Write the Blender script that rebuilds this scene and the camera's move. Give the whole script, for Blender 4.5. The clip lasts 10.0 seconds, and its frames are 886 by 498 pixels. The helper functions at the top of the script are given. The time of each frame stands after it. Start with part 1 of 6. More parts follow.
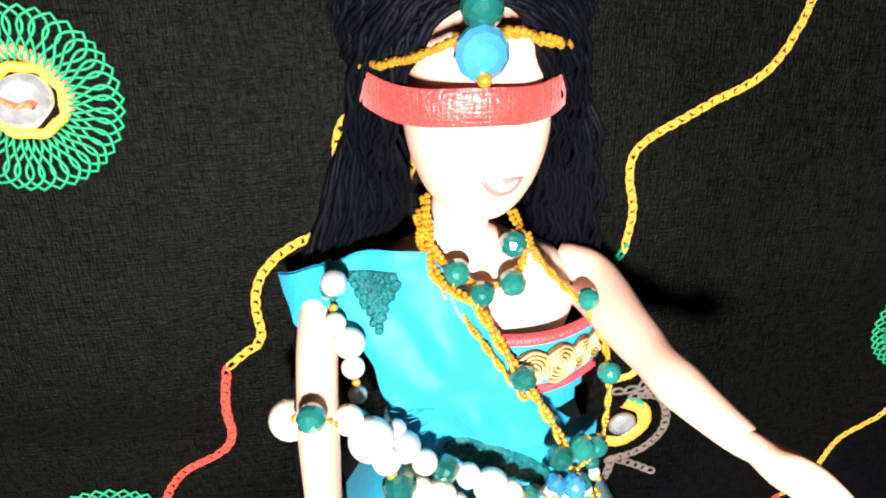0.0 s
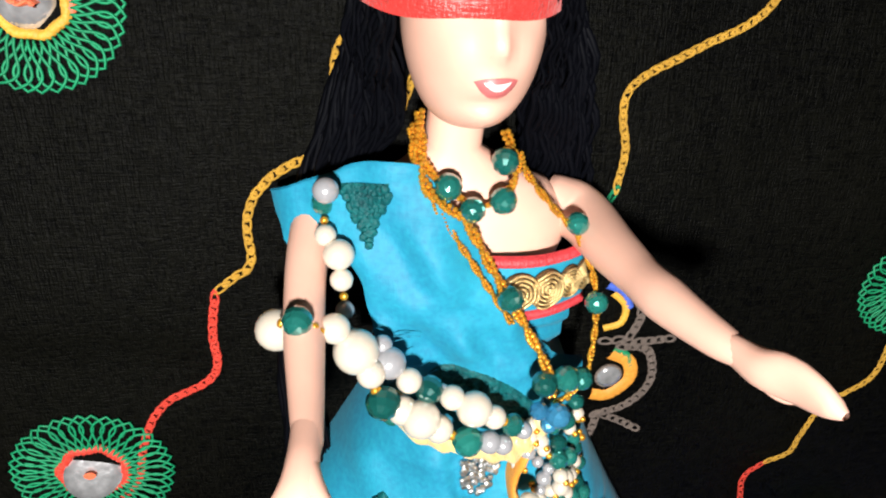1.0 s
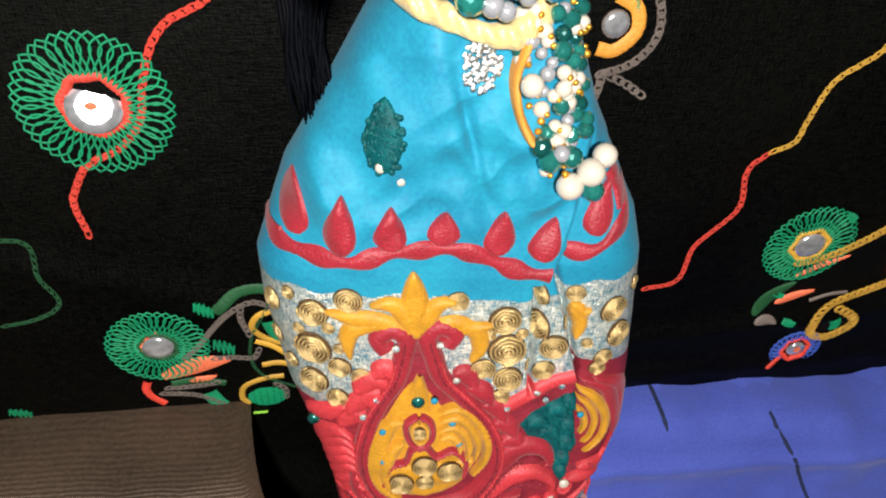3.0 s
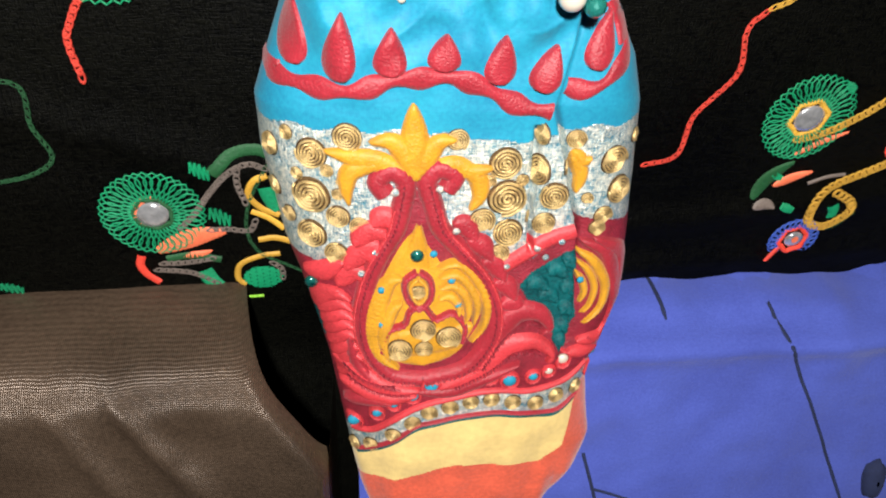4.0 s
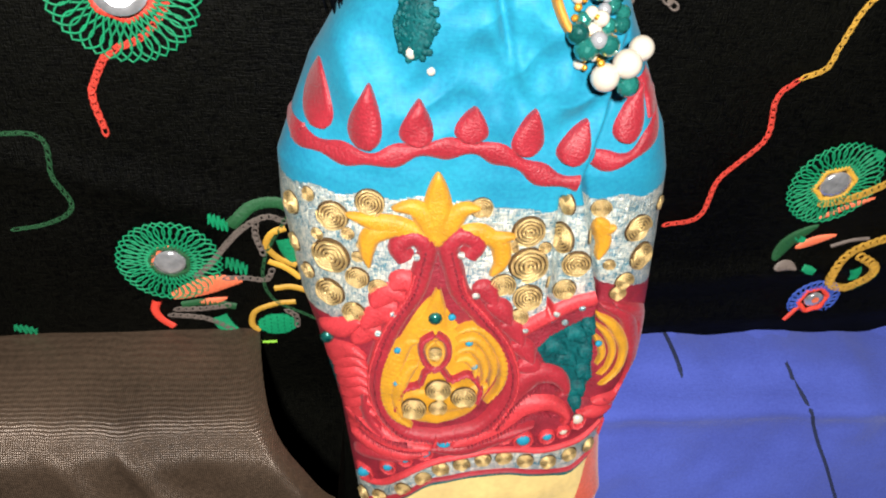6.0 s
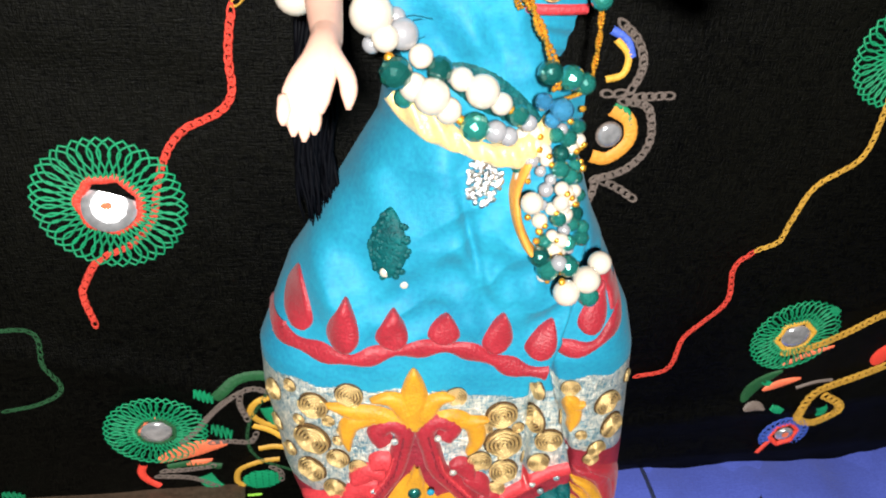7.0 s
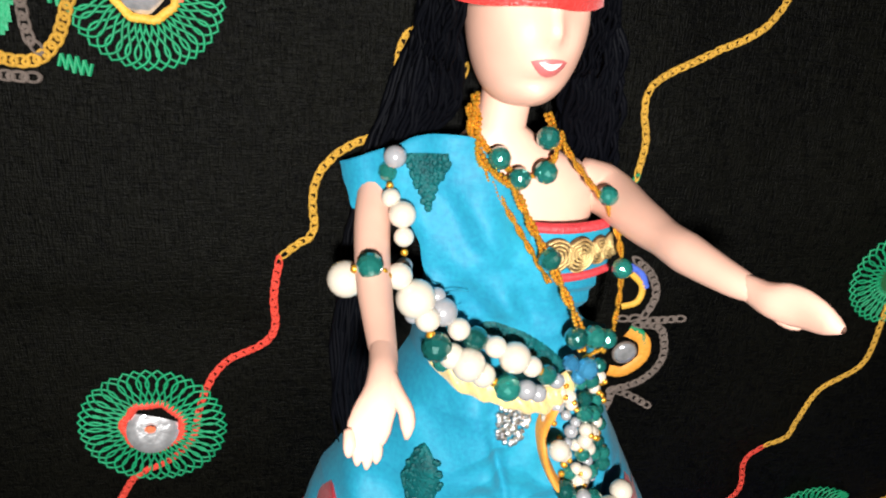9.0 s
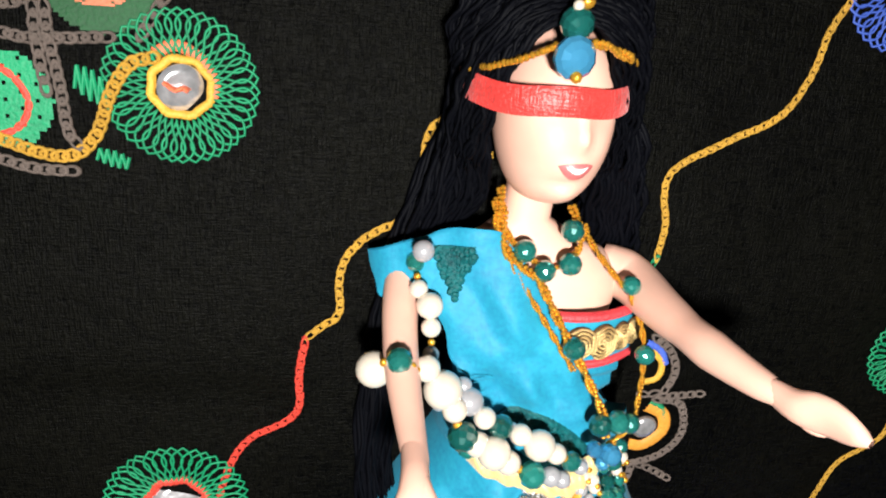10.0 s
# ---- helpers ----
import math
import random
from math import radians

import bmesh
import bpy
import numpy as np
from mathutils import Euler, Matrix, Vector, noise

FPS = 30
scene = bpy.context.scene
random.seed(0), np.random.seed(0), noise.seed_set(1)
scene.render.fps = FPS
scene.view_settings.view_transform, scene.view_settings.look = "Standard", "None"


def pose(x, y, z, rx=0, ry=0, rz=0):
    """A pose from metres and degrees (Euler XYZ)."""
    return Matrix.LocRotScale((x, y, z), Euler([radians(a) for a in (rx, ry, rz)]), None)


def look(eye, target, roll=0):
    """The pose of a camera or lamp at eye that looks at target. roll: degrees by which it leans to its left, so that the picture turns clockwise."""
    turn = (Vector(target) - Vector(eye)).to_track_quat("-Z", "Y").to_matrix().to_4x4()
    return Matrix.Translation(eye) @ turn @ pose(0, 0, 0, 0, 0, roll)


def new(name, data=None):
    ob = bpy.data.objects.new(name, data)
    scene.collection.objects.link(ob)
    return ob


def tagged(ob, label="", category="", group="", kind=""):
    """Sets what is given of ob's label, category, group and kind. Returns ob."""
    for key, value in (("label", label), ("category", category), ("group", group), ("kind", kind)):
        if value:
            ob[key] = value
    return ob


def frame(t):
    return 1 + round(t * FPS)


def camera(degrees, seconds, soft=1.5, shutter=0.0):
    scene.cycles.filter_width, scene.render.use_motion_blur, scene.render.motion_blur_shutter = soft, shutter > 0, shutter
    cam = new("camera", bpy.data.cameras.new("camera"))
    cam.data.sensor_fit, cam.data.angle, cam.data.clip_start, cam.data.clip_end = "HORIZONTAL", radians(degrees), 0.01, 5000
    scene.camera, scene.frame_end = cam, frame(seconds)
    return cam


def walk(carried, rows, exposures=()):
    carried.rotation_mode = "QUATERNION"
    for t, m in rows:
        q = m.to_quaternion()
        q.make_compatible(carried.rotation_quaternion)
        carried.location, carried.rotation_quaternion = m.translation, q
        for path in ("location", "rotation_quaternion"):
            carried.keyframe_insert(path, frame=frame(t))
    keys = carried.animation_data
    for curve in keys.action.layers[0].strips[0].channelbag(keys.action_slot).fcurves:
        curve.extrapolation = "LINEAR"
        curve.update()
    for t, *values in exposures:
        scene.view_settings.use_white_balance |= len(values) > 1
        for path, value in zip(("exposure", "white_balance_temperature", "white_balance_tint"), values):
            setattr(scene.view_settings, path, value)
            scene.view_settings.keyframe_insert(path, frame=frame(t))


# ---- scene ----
cam = camera(65.0, 10.0, soft=2.1)
PATH = [
    (0, -0.01593, 0.29642, 0.13761, -24.775, -6.883, -0.274),
    (0.5, -0.01541, 0.29340, 0.14080, -22.659, -6.966, 1.117),
    (1, -0.01590, 0.28160, 0.14509, -23.776, -6.345, 1.937),
    (1.5, -0.01531, 0.27028, 0.15036, -25.239, -6.552, 2.007),
    (2, -0.01330, 0.25691, 0.15536, -27.257, -6.194, 1.702),
    (2.5, -0.01196, 0.23807, 0.16287, -28.691, -6.346, 1.769),
    (3, -0.01596, 0.22318, 0.17177, -30.267, -5.721, 2.088),
    (3.2, -0.01513, 0.21899, 0.17479, -31.065, -5.867, 2.071),
    (4.3, -0.01924, 0.18070, 0.19232, -30.172, -6.333, 2.531),
    (4.5, -0.01735, 0.17888, 0.19266, -31.572, -5.694, 2.490),
    (5, -0.02085, 0.17342, 0.19466, -31.372, -5.174, 2.924),
    (5.2, -0.02142, 0.17245, 0.19212, -30.994, -5.173, 4.151),
    (6.3, -0.02179, 0.21280, 0.17711, -29.157, -4.848, 3.693),
    (6.5, -0.02227, 0.21864, 0.17565, -28.297, -4.918, 3.991),
    (7, -0.01934, 0.23593, 0.17132, -26.206, -6.171, 3.260),
    (7.5, -0.02047, 0.25488, 0.16864, -23.959, -6.393, 2.674),
    (8, -0.02471, 0.26325, 0.16696, -22.137, -6.445, 2.896),
    (8.5, -0.02414, 0.26943, 0.16544, -21.433, -6.816, 2.819),
    (9, -0.02920, 0.27372, 0.16544, -20.444, -6.546, 3.594),
    (9.5, -0.03381, 0.28089, 0.16304, -18.866, -6.107, 4.008),
    (10, -0.03410, 0.28627, 0.16338, -18.276, -6.116, 3.637),
]
EXPOSURES = [(0.0, 0.95), (0.2, 0.5), (0.5, 0.1), (1.0, -0.15), (1.5, -0.35), (2.0, -0.55), (2.5, -0.45), (3.2, 0.0), (4.5, 0.2), (5.2, 0.2), (6.5, 0.15), (7.5, 0.0), (9.0, -0.15), (10.0, -0.05)]
walk(cam, [(t, pose(x, y, z, rx, ry, rz)) for t, x, y, z, rx, ry, rz in PATH], EXPOSURES)

# ---- light ----
world = bpy.data.worlds.new("room_air")
world.use_nodes = True
world.node_tree.nodes["Background"].inputs["Color"].default_value = (0.9, 0.93, 1.0, 1)
world.node_tree.nodes["Background"].inputs["Strength"].default_value = 0.002
scene.world = world
lamp_data = bpy.data.lights.new("lamp_bulb", "SPOT")
lamp_data.energy, lamp_data.shadow_soft_size, lamp_data.color = 12.0, 0.012, (1.0, 0.975, 0.93)
LAMP = (-0.035, 0.278, 0.330)
lamp_ob = new("lamp_light", lamp_data)
lamp_data.spot_size, lamp_data.spot_blend = radians(130), 1.0
lamp_ob.matrix_world = look(LAMP, (0.010, 0.130, 0.02))


# ---- materials ----
def material(name, color, rough=0.6, metal=0.0, vary=0.25, grain=900.0, patch=60.0, bump=0.15, weave=0.0, sheen=0.0,
             transmission=0.0, color_b=None, coat=0.0, per_object=0.0, threads=0.0, grid=False, spec=0.5, dist=0.0004):
    """Noise at two scales tints the colour; fine noise and, for cloth, two crossing waves give the relief."""
    m = bpy.data.materials.new(name)
    m.use_nodes = True
    nt = m.node_tree
    nd, ln = nt.nodes, nt.links
    bs = nd["Principled BSDF"]
    tc = nd.new("ShaderNodeTexCoord")
    n1, n2 = nd.new("ShaderNodeTexNoise"), nd.new("ShaderNodeTexNoise")
    n1.inputs["Scale"].default_value, n2.inputs["Scale"].default_value = grain, patch
    n1.inputs["Detail"].default_value, n2.inputs["Detail"].default_value = 3, 4
    for n in (n1, n2):
        ln.new(tc.outputs["Object"], n.inputs["Vector"])
    add = nd.new("ShaderNodeMath")
    add.operation = "ADD"
    ln.new(n1.outputs["Fac"], add.inputs[0])
    ln.new(n2.outputs["Fac"], add.inputs[1])
    fac = add.outputs[0]
    if per_object:
        oi = nd.new("ShaderNodeObjectInfo")
        mul = nd.new("ShaderNodeMath")
        mul.operation, mul.inputs[1].default_value, mul.inputs[2].default_value = "MULTIPLY_ADD", per_object, -per_object / 2
        ln.new(oi.outputs["Random"], mul.inputs[0])
        a2 = nd.new("ShaderNodeMath")
        a2.operation = "ADD"
        ln.new(fac, a2.inputs[0])
        ln.new(mul.outputs[0], a2.inputs[1])
        fac = a2.outputs[0]
    thread_sum = nd.new("ShaderNodeMath")
    thread_sum.operation, thread_sum.inputs[1].default_value = "ADD", 0.0
    ln.new(fac, thread_sum.inputs[0])
    fac = thread_sum.outputs[0]
    ramp = nd.new("ShaderNodeMapRange")
    ramp.inputs["From Min"].default_value, ramp.inputs["From Max"].default_value = 0.65, 1.35
    ln.new(fac, ramp.inputs["Value"])
    mix = nd.new("ShaderNodeMix")
    mix.data_type = "RGBA"
    lo = color_b or tuple(c * (1 - vary) for c in color)
    hi = color if color_b else tuple(min(1, c * (1 + vary)) for c in color)
    mix.inputs["A"].default_value, mix.inputs["B"].default_value = (*lo, 1), (*hi, 1)
    ln.new(ramp.outputs["Result"], mix.inputs["Factor"])
    ln.new(mix.outputs["Result"], bs.inputs["Base Color"])
    bs.inputs["Roughness"].default_value, bs.inputs["Metallic"].default_value = rough, metal
    bs.inputs["Transmission Weight"].default_value, bs.inputs["Sheen Weight"].default_value = transmission, sheen
    bs.inputs["Coat Weight"].default_value, bs.inputs["Specular IOR Level"].default_value = coat, spec
    height = n1.outputs["Fac"]
    if weave:
        waves = []
        for axis in ("XY" if grid else ""):
            w = nd.new("ShaderNodeTexWave")
            w.bands_direction = axis
            w.inputs["Scale"].default_value, w.inputs["Distortion"].default_value = 0.314 / weave, 2.6
            w.inputs["Detail Scale"].default_value = 0.3
            ln.new(tc.outputs["Object"], w.inputs["Vector"])
            waves.append(w)
        for stretch in () if grid else ((0.07, 1.0, 1.0), (1.0, 0.07, 1.0)):
            mp = nd.new("ShaderNodeMapping")
            mp.inputs["Scale"].default_value = [c / weave for c in stretch]
            ln.new(tc.outputs["Object"], mp.inputs["Vector"])
            w = nd.new("ShaderNodeTexNoise")
            w.inputs["Scale"].default_value, w.inputs["Detail"].default_value = 1.0, 1.0
            ln.new(mp.outputs["Vector"], w.inputs["Vector"])
            waves.append(w)
        mx = nd.new("ShaderNodeMath")
        mx.operation = "ADD"
        ln.new(waves[0].outputs["Fac"], mx.inputs[0])
        ln.new(waves[1].outputs["Fac"], mx.inputs[1])
        m3 = nd.new("ShaderNodeMath")
        m3.operation = "ADD"
        ln.new(mx.outputs[0], m3.inputs[0])
        ln.new(n1.outputs["Fac"], m3.inputs[1])
        height = m3.outputs[0]
        if threads:
            tm = nd.new("ShaderNodeMath")
            tm.operation, tm.inputs[1].default_value, tm.inputs[2].default_value = "MULTIPLY_ADD", threads * 3, -threads * 3
            ln.new(mx.outputs[0], tm.inputs[0])
            ln.new(tm.outputs[0], thread_sum.inputs[1])
    if bump:
        b = nd.new("ShaderNodeBump")
        b.inputs["Strength"].default_value, b.inputs["Distance"].default_value = bump, dist
        ln.new(height, b.inputs["Height"])
        ln.new(b.outputs["Normal"], bs.inputs["Normal"])
    return m


M = {
    "plaster": material("plaster", (0.42, 0.4, 0.37), 0.9, grain=40, patch=3, dist=0.002),
    "mattress": material("mattress", (0.12, 0.11, 0.11), 0.9, weave=0.002),
    "black": material("black_voile", (0.0030, 0.0030, 0.0021), 0.50, vary=0.6, grain=1500, patch=14, bump=0.6, weave=0.0003, color_b=(0.00005, 0.0001, 0.0002), spec=0.040, threads=0.42),
    "blue": material("blue_cotton", (0.055, 0.085, 0.40), 0.85, vary=0.3, grain=1200, patch=40, bump=0.3, weave=0.0005, color_b=(0.035, 0.055, 0.30), sheen=0.2),
    "navy": material("navy_yarn", (0.008, 0.014, 0.05), 0.9),
    "leather": material("leather", (0.074, 0.049, 0.033), 0.36, 0.35, vary=0.45, grain=900, patch=25, bump=0.45, weave=0.0006, dist=0.00025, grid=True),
    "skin": material("doll_vinyl", (0.67, 0.39, 0.30), 0.45, vary=0.04, grain=300, patch=40, bump=0.02, coat=0.05),
    "lip": material("lip_paint", (0.52, 0.13, 0.13), 0.35, vary=0.1),
    "teeth": material("teeth_paint", (0.85, 0.83, 0.8), 0.3, vary=0.03),
    "hair": material("hair_fibre", (0.0014, 0.0016, 0.0028), 0.6, vary=0.4, grain=1500, spec=0.05),
    "sari": material("turquoise_silk", (0.013, 0.26, 0.38), 0.62, vary=0.2, grain=900, patch=55, bump=0.12, spec=0.3, weave=0.00035, color_b=(0.008, 0.17, 0.29), sheen=0.04),
    "teal": material("teal_thread", (0.0, 0.11, 0.115), 0.6, vary=0.5, grain=1500, patch=250, bump=0.8, color_b=(0.0, 0.03, 0.036), spec=0.25),
    "crimson": material("crimson_thread", (0.29, 0.013, 0.024), 0.5, vary=0.3, grain=1600, patch=120, bump=0.7, sheen=0.1),
    # darker copy of crimson: shade in the furrows between stitches, put into the colour
    "crimsonshade": material("crimson_furrow_shade", (0.20, 0.010, 0.022), 0.6, vary=0.4, grain=1600, patch=200, bump=1.0),
    "rose": material("rose_thread", (0.49, 0.036, 0.045), 0.5, vary=0.3, grain=1600, patch=120, bump=0.7),
    "brocade": material("silver_brocade", (0.86, 0.82, 0.70), 0.32, 0.5, vary=0.4, grain=1500, patch=400, bump=1.0, weave=0.0003, threads=0.32, color_b=(0.05, 0.22, 0.31)),
    "gold": material("gold_thread", (0.98, 0.78, 0.40), 0.34, 0.7, vary=0.3, grain=2000, patch=300, bump=0.4, color_b=(0.50, 0.29, 0.08)),
    # coin disc: shade between the spiral's coils, darkened into the colour for relief
    "shadedisc": material("coin_recess_shade", (0.10, 0.052, 0.014), 0.6, 0.2, vary=0.4, grain=2000, patch=300, bump=0.5),
    "goldbead": material("gold_bead", (0.74, 0.37, 0.04), 0.24, 0.7, vary=0.25, grain=700, patch=300, bump=0.1),
    "amber": material("amber_thread", (0.50, 0.23, 0.010), 0.5, vary=0.25, grain=1800, patch=200, bump=0.7, sheen=0.1),
    "satin": material("yellow_satin", (0.72, 0.52, 0.20), 0.35, vary=0.12, grain=500, patch=60, bump=0.2, weave=0.0004, sheen=0.2),
    "hem": material("vermilion_cotton", (0.60, 0.085, 0.04), 0.7, vary=0.25, grain=800, patch=90, bump=0.3, weave=0.0005, sheen=0.2),
    "ribbon": material("red_ribbon", (0.50, 0.03, 0.025), 0.4, vary=0.3, grain=1600, patch=200, bump=0.45, weave=0.0004, sheen=0.2),
    "green": material("green_thread", (0.0, 0.21, 0.085), 0.6, vary=0.3, grain=1500, bump=0.6, per_object=0.3),
    "darkgreen": material("dark_green_thread", (0.004, 0.06, 0.015), 0.7, vary=0.3, grain=1500, bump=0.6),
    "yellow": material("yellow_thread", (0.52, 0.28, 0.03), 0.6, vary=0.25, grain=1500, bump=0.6, per_object=0.3),
    "red": material("red_thread", (0.62, 0.045, 0.025), 0.6, vary=0.25, grain=1500, bump=0.6, per_object=0.3),
    "coral": material("coral_thread", (0.68, 0.14, 0.06), 0.6, vary=0.25, grain=1500, bump=0.6),
    "grey": material("taupe_thread", (0.13, 0.10, 0.085), 0.6, vary=0.3, grain=1500, bump=0.6, per_object=0.3),
    "cobalt": material("cobalt_thread", (0.04, 0.09, 0.42), 0.6, vary=0.3, grain=1500, bump=0.6),
    "lime": material("lime_thread", (0.22, 0.50, 0.03), 0.6, vary=0.25, grain=1500, bump=0.6),
    "orange": material("orange_thread", (0.62, 0.25, 0.03), 0.6, vary=0.25, grain=1500, bump=0.6),
    "mirror": material("mirror_glass", (0.62, 0.62, 0.64), 0.15, 0.72, vary=0.25, grain=500, patch=250, bump=0.35),
    "pearl": material("pearl_coat", (0.60, 0.53, 0.44), 0.25, 0.15, vary=0.06, grain=200, patch=120, bump=0.03, coat=0.6),
    "greypearl": material("grey_pearl_coat", (0.36, 0.36, 0.38), 0.22, 0.3, vary=0.1, grain=200, patch=120, bump=0.03, coat=0.6),
    "emerald": material("green_glass", (0.035, 0.34, 0.28), 0.16, 0.35, vary=0.5, grain=500, patch=350, bump=0.0, transmission=0.25, coat=1.0, color_b=(0.0, 0.03, 0.035), spec=1.0, per_object=0.4),
    "sapphire": material("blue_glass", (0.10, 0.46, 0.75), 0.14, 0.35, vary=0.5, grain=500, patch=350, bump=0.0, transmission=0.3, coat=1.0, color_b=(0.0, 0.06, 0.20), per_object=0.3),
    "silver": material("silver_sequin", (0.75, 0.77, 0.78), 0.22, 0.95, vary=0.3, grain=900, patch=500, bump=0.9),
    "lilac": material("lilac_paper", (0.42, 0.36, 0.72), 0.7, vary=0.08),
    "tan": material("tan_yarn", (0.45, 0.33, 0.18), 0.8, vary=0.3),
    "goldcloth": material("gold_gauze", (0.72, 0.53, 0.22), 0.4, 0.15, vary=0.2, grain=900, patch=120, bump=0.4, weave=0.0004, sheen=0.2),
}


# ---- geometry helpers ----
def smooth_path(ctrl, n):
    """Catmull-Rom through the control points, n points in all, evenly spaced."""
    p = np.array(ctrl, float)
    q = np.vstack([2 * p[0] - p[1], p, 2 * p[-1] - p[-2]])
    out = []
    for i in range(1, len(q) - 2):
        for t in np.linspace(0, 1, 24, endpoint=False):
            a, b, c, d = q[i - 1], q[i], q[i + 1], q[i + 2]
            out.append(0.5 * (2 * b + (c - a) * t + (2 * a - 5 * b + 4 * c - d) * t * t + (3 * b - a - 3 * c + d) * t ** 3))
    out.append(p[-1])
    out = np.array(out)
    s = np.concatenate([[0], np.cumsum(np.linalg.norm(np.diff(out, axis=0), axis=1))])
    g = np.linspace(0, s[-1], n)
    return np.stack([np.interp(g, s, out[:, k]) for k in range(p.shape[1])], 1)


def path_length(ctrl):
    p = smooth_path(ctrl, 60)
    return float(np.linalg.norm(np.diff(p, axis=0), axis=1).sum())


class Geo:
    """Gathers vertices and faces for one mesh."""

    def __init__(self):
        self.v, self.f, self.m = [], [], []

    def grid(self, pts, nu, nv, wrap=False, mi=0):
        o = len(self.v)
        self.v.extend(pts)
        for i in range(nu - 1):
            for j in range(nv if wrap else nv - 1):
                k = (j + 1) % nv
                self.f.append((o + i * nv + j, o + i * nv + k, o + (i + 1) * nv + k, o + (i + 1) * nv + j))
                self.m.append(mi)

    def tube(self, path, radius, seg=6, closed=False, mi=0, flat=1.0, caps=True):
        p = np.array(path, float)
        n = len(p)
        r = np.full(n, radius) if np.isscalar(radius) else np.array(radius)
        t = np.roll(p, -1, 0) - np.roll(p, 1, 0) if closed else np.gradient(p, axis=0)
        t /= np.linalg.norm(t, axis=1)[:, None] + 1e-12
        up = np.array([0, 0, 1.0]) if abs(t[:, 2]).mean() < 0.8 else np.array([0, 1.0, 0])
        a = np.cross(t, up)
        a /= np.linalg.norm(a, axis=1)[:, None] + 1e-12
        b = np.cross(a, t)
        pts = []
        for i in range(n):
            for j in range(seg):
                w = 2 * math.pi * j / seg
                pts.append(tuple(p[i] + r[i] * (a[i] * math.cos(w) + flat * b[i] * math.sin(w))))
        if closed:
            pts += pts[:seg]
        o = len(self.v)
        nn = n + (1 if closed else 0)
        self.grid(pts, nn, seg, True, mi)
        if caps and not closed:
            self.f += [tuple(o + j for j in range(seg))[::-1], tuple(o + (n - 1) * seg + j for j in range(seg))]
            self.m += [mi, mi]

    def ball(self, c, r, nu=8, nv=10, sx=1.0, sy=1.0, sz=1.0, mi=0, rot=None):
        pts = []
        for i in range(nu + 1):
            th = math.pi * i / nu
            for j in range(nv):
                ph = 2 * math.pi * j / nv
                d = Vector((r * sx * math.sin(th) * math.cos(ph), r * sy * math.sin(th) * math.sin(ph), r * sz * math.cos(th)))
                if rot:
                    d = rot @ d
                pts.append((c[0] + d.x, c[1] + d.y, c[2] + d.z))
        self.grid(pts, nu + 1, nv, True, mi)

    def stroke(self, ctrl, width, height, surf, n=24, k=7, mi=0, rib=0.0, lift=0.0):
        """A padded band laid on a surface; width is a number or a function of 0..1; rib gives thread ridges across it."""
        p = smooth_path(ctrl, n)
        t = np.gradient(p, axis=0)
        t /= np.linalg.norm(t, axis=1)[:, None] + 1e-12
        nrm = np.stack([-t[:, 1], t[:, 0]], 1)
        pts = []
        for i in range(n):
            s = i / (n - 1)
            w = (width(s) if callable(width) else width) / 2
            hh = height * (1 + rib * math.sin(i * 2.6))
            for j in range(k):
                e = -1 + 2 * j / (k - 1)
                x, y = p[i] + nrm[i] * w * e
                pts.append((x, y, surf(x, y) + lift - 0.0002 + (hh + 0.0002) * math.sqrt(max(0, 1 - abs(e) ** 2.5)) * min(1, w / 0.0004)))
        self.grid(pts, n, k, False, mi)

    def mesh(self, name, mats, smooth=True):
        me = bpy.data.meshes.new(name)
        me.from_pydata(self.v, [], self.f)
        for mm in mats:
            me.materials.append(mm)
        me.polygons.foreach_set("material_index", self.m)
        me.polygons.foreach_set("use_smooth", [smooth] * len(self.f))
        bm = bmesh.new()
        bm.from_mesh(me)
        bmesh.ops.recalc_face_normals(bm, faces=bm.faces)
        bm.to_mesh(me)
        bm.free()
        me.update()
        return me


def thing(name, geo, mat, label, category, group="", kind="", smooth=True):
    mats = mat if isinstance(mat, list) else [mat]
    return tagged(new(name, geo.mesh(name, mats, smooth)), label, category, group, kind)


def root(name, at, label, category, group="", kind=""):
    e = new(name)
    e.location = at
    e.empty_display_size = 0.005
    return tagged(e, label, category, group, kind)


def part(name, geo, mat, parent, label="", smooth=True):
    """Geometry is given in world places; it is moved into the parent's frame."""
    ob = new(name, geo.mesh(name, mat if isinstance(mat, list) else [mat], smooth))
    hang(ob, parent)
    return tagged(ob, label) if label else ob


def hang(ob, parent):
    """Parent without moving: things stand unturned at their place, parts keep world places."""
    ob.parent = parent
    ob.matrix_parent_inverse = Matrix.Translation(-parent.location) if parent.parent is None else Matrix()
    return ob


def box(g, x0, x1, y0, y1, z0, z1):
    o = len(g.v)
    g.v += [(x, y, z) for x in (x0, x1) for y in (y0, y1) for z in (z0, z1)]
    for q in ((0, 1, 3, 2), (4, 6, 7, 5), (0, 4, 5, 1), (2, 3, 7, 6), (0, 2, 6, 4), (1, 5, 7, 3)):
        g.f.append(tuple(o + i for i in q))
        g.m.append(0)


def bumpy(x, y, s, seed=0.0):
    return noise.noise(Vector((x * s, y * s, seed)))


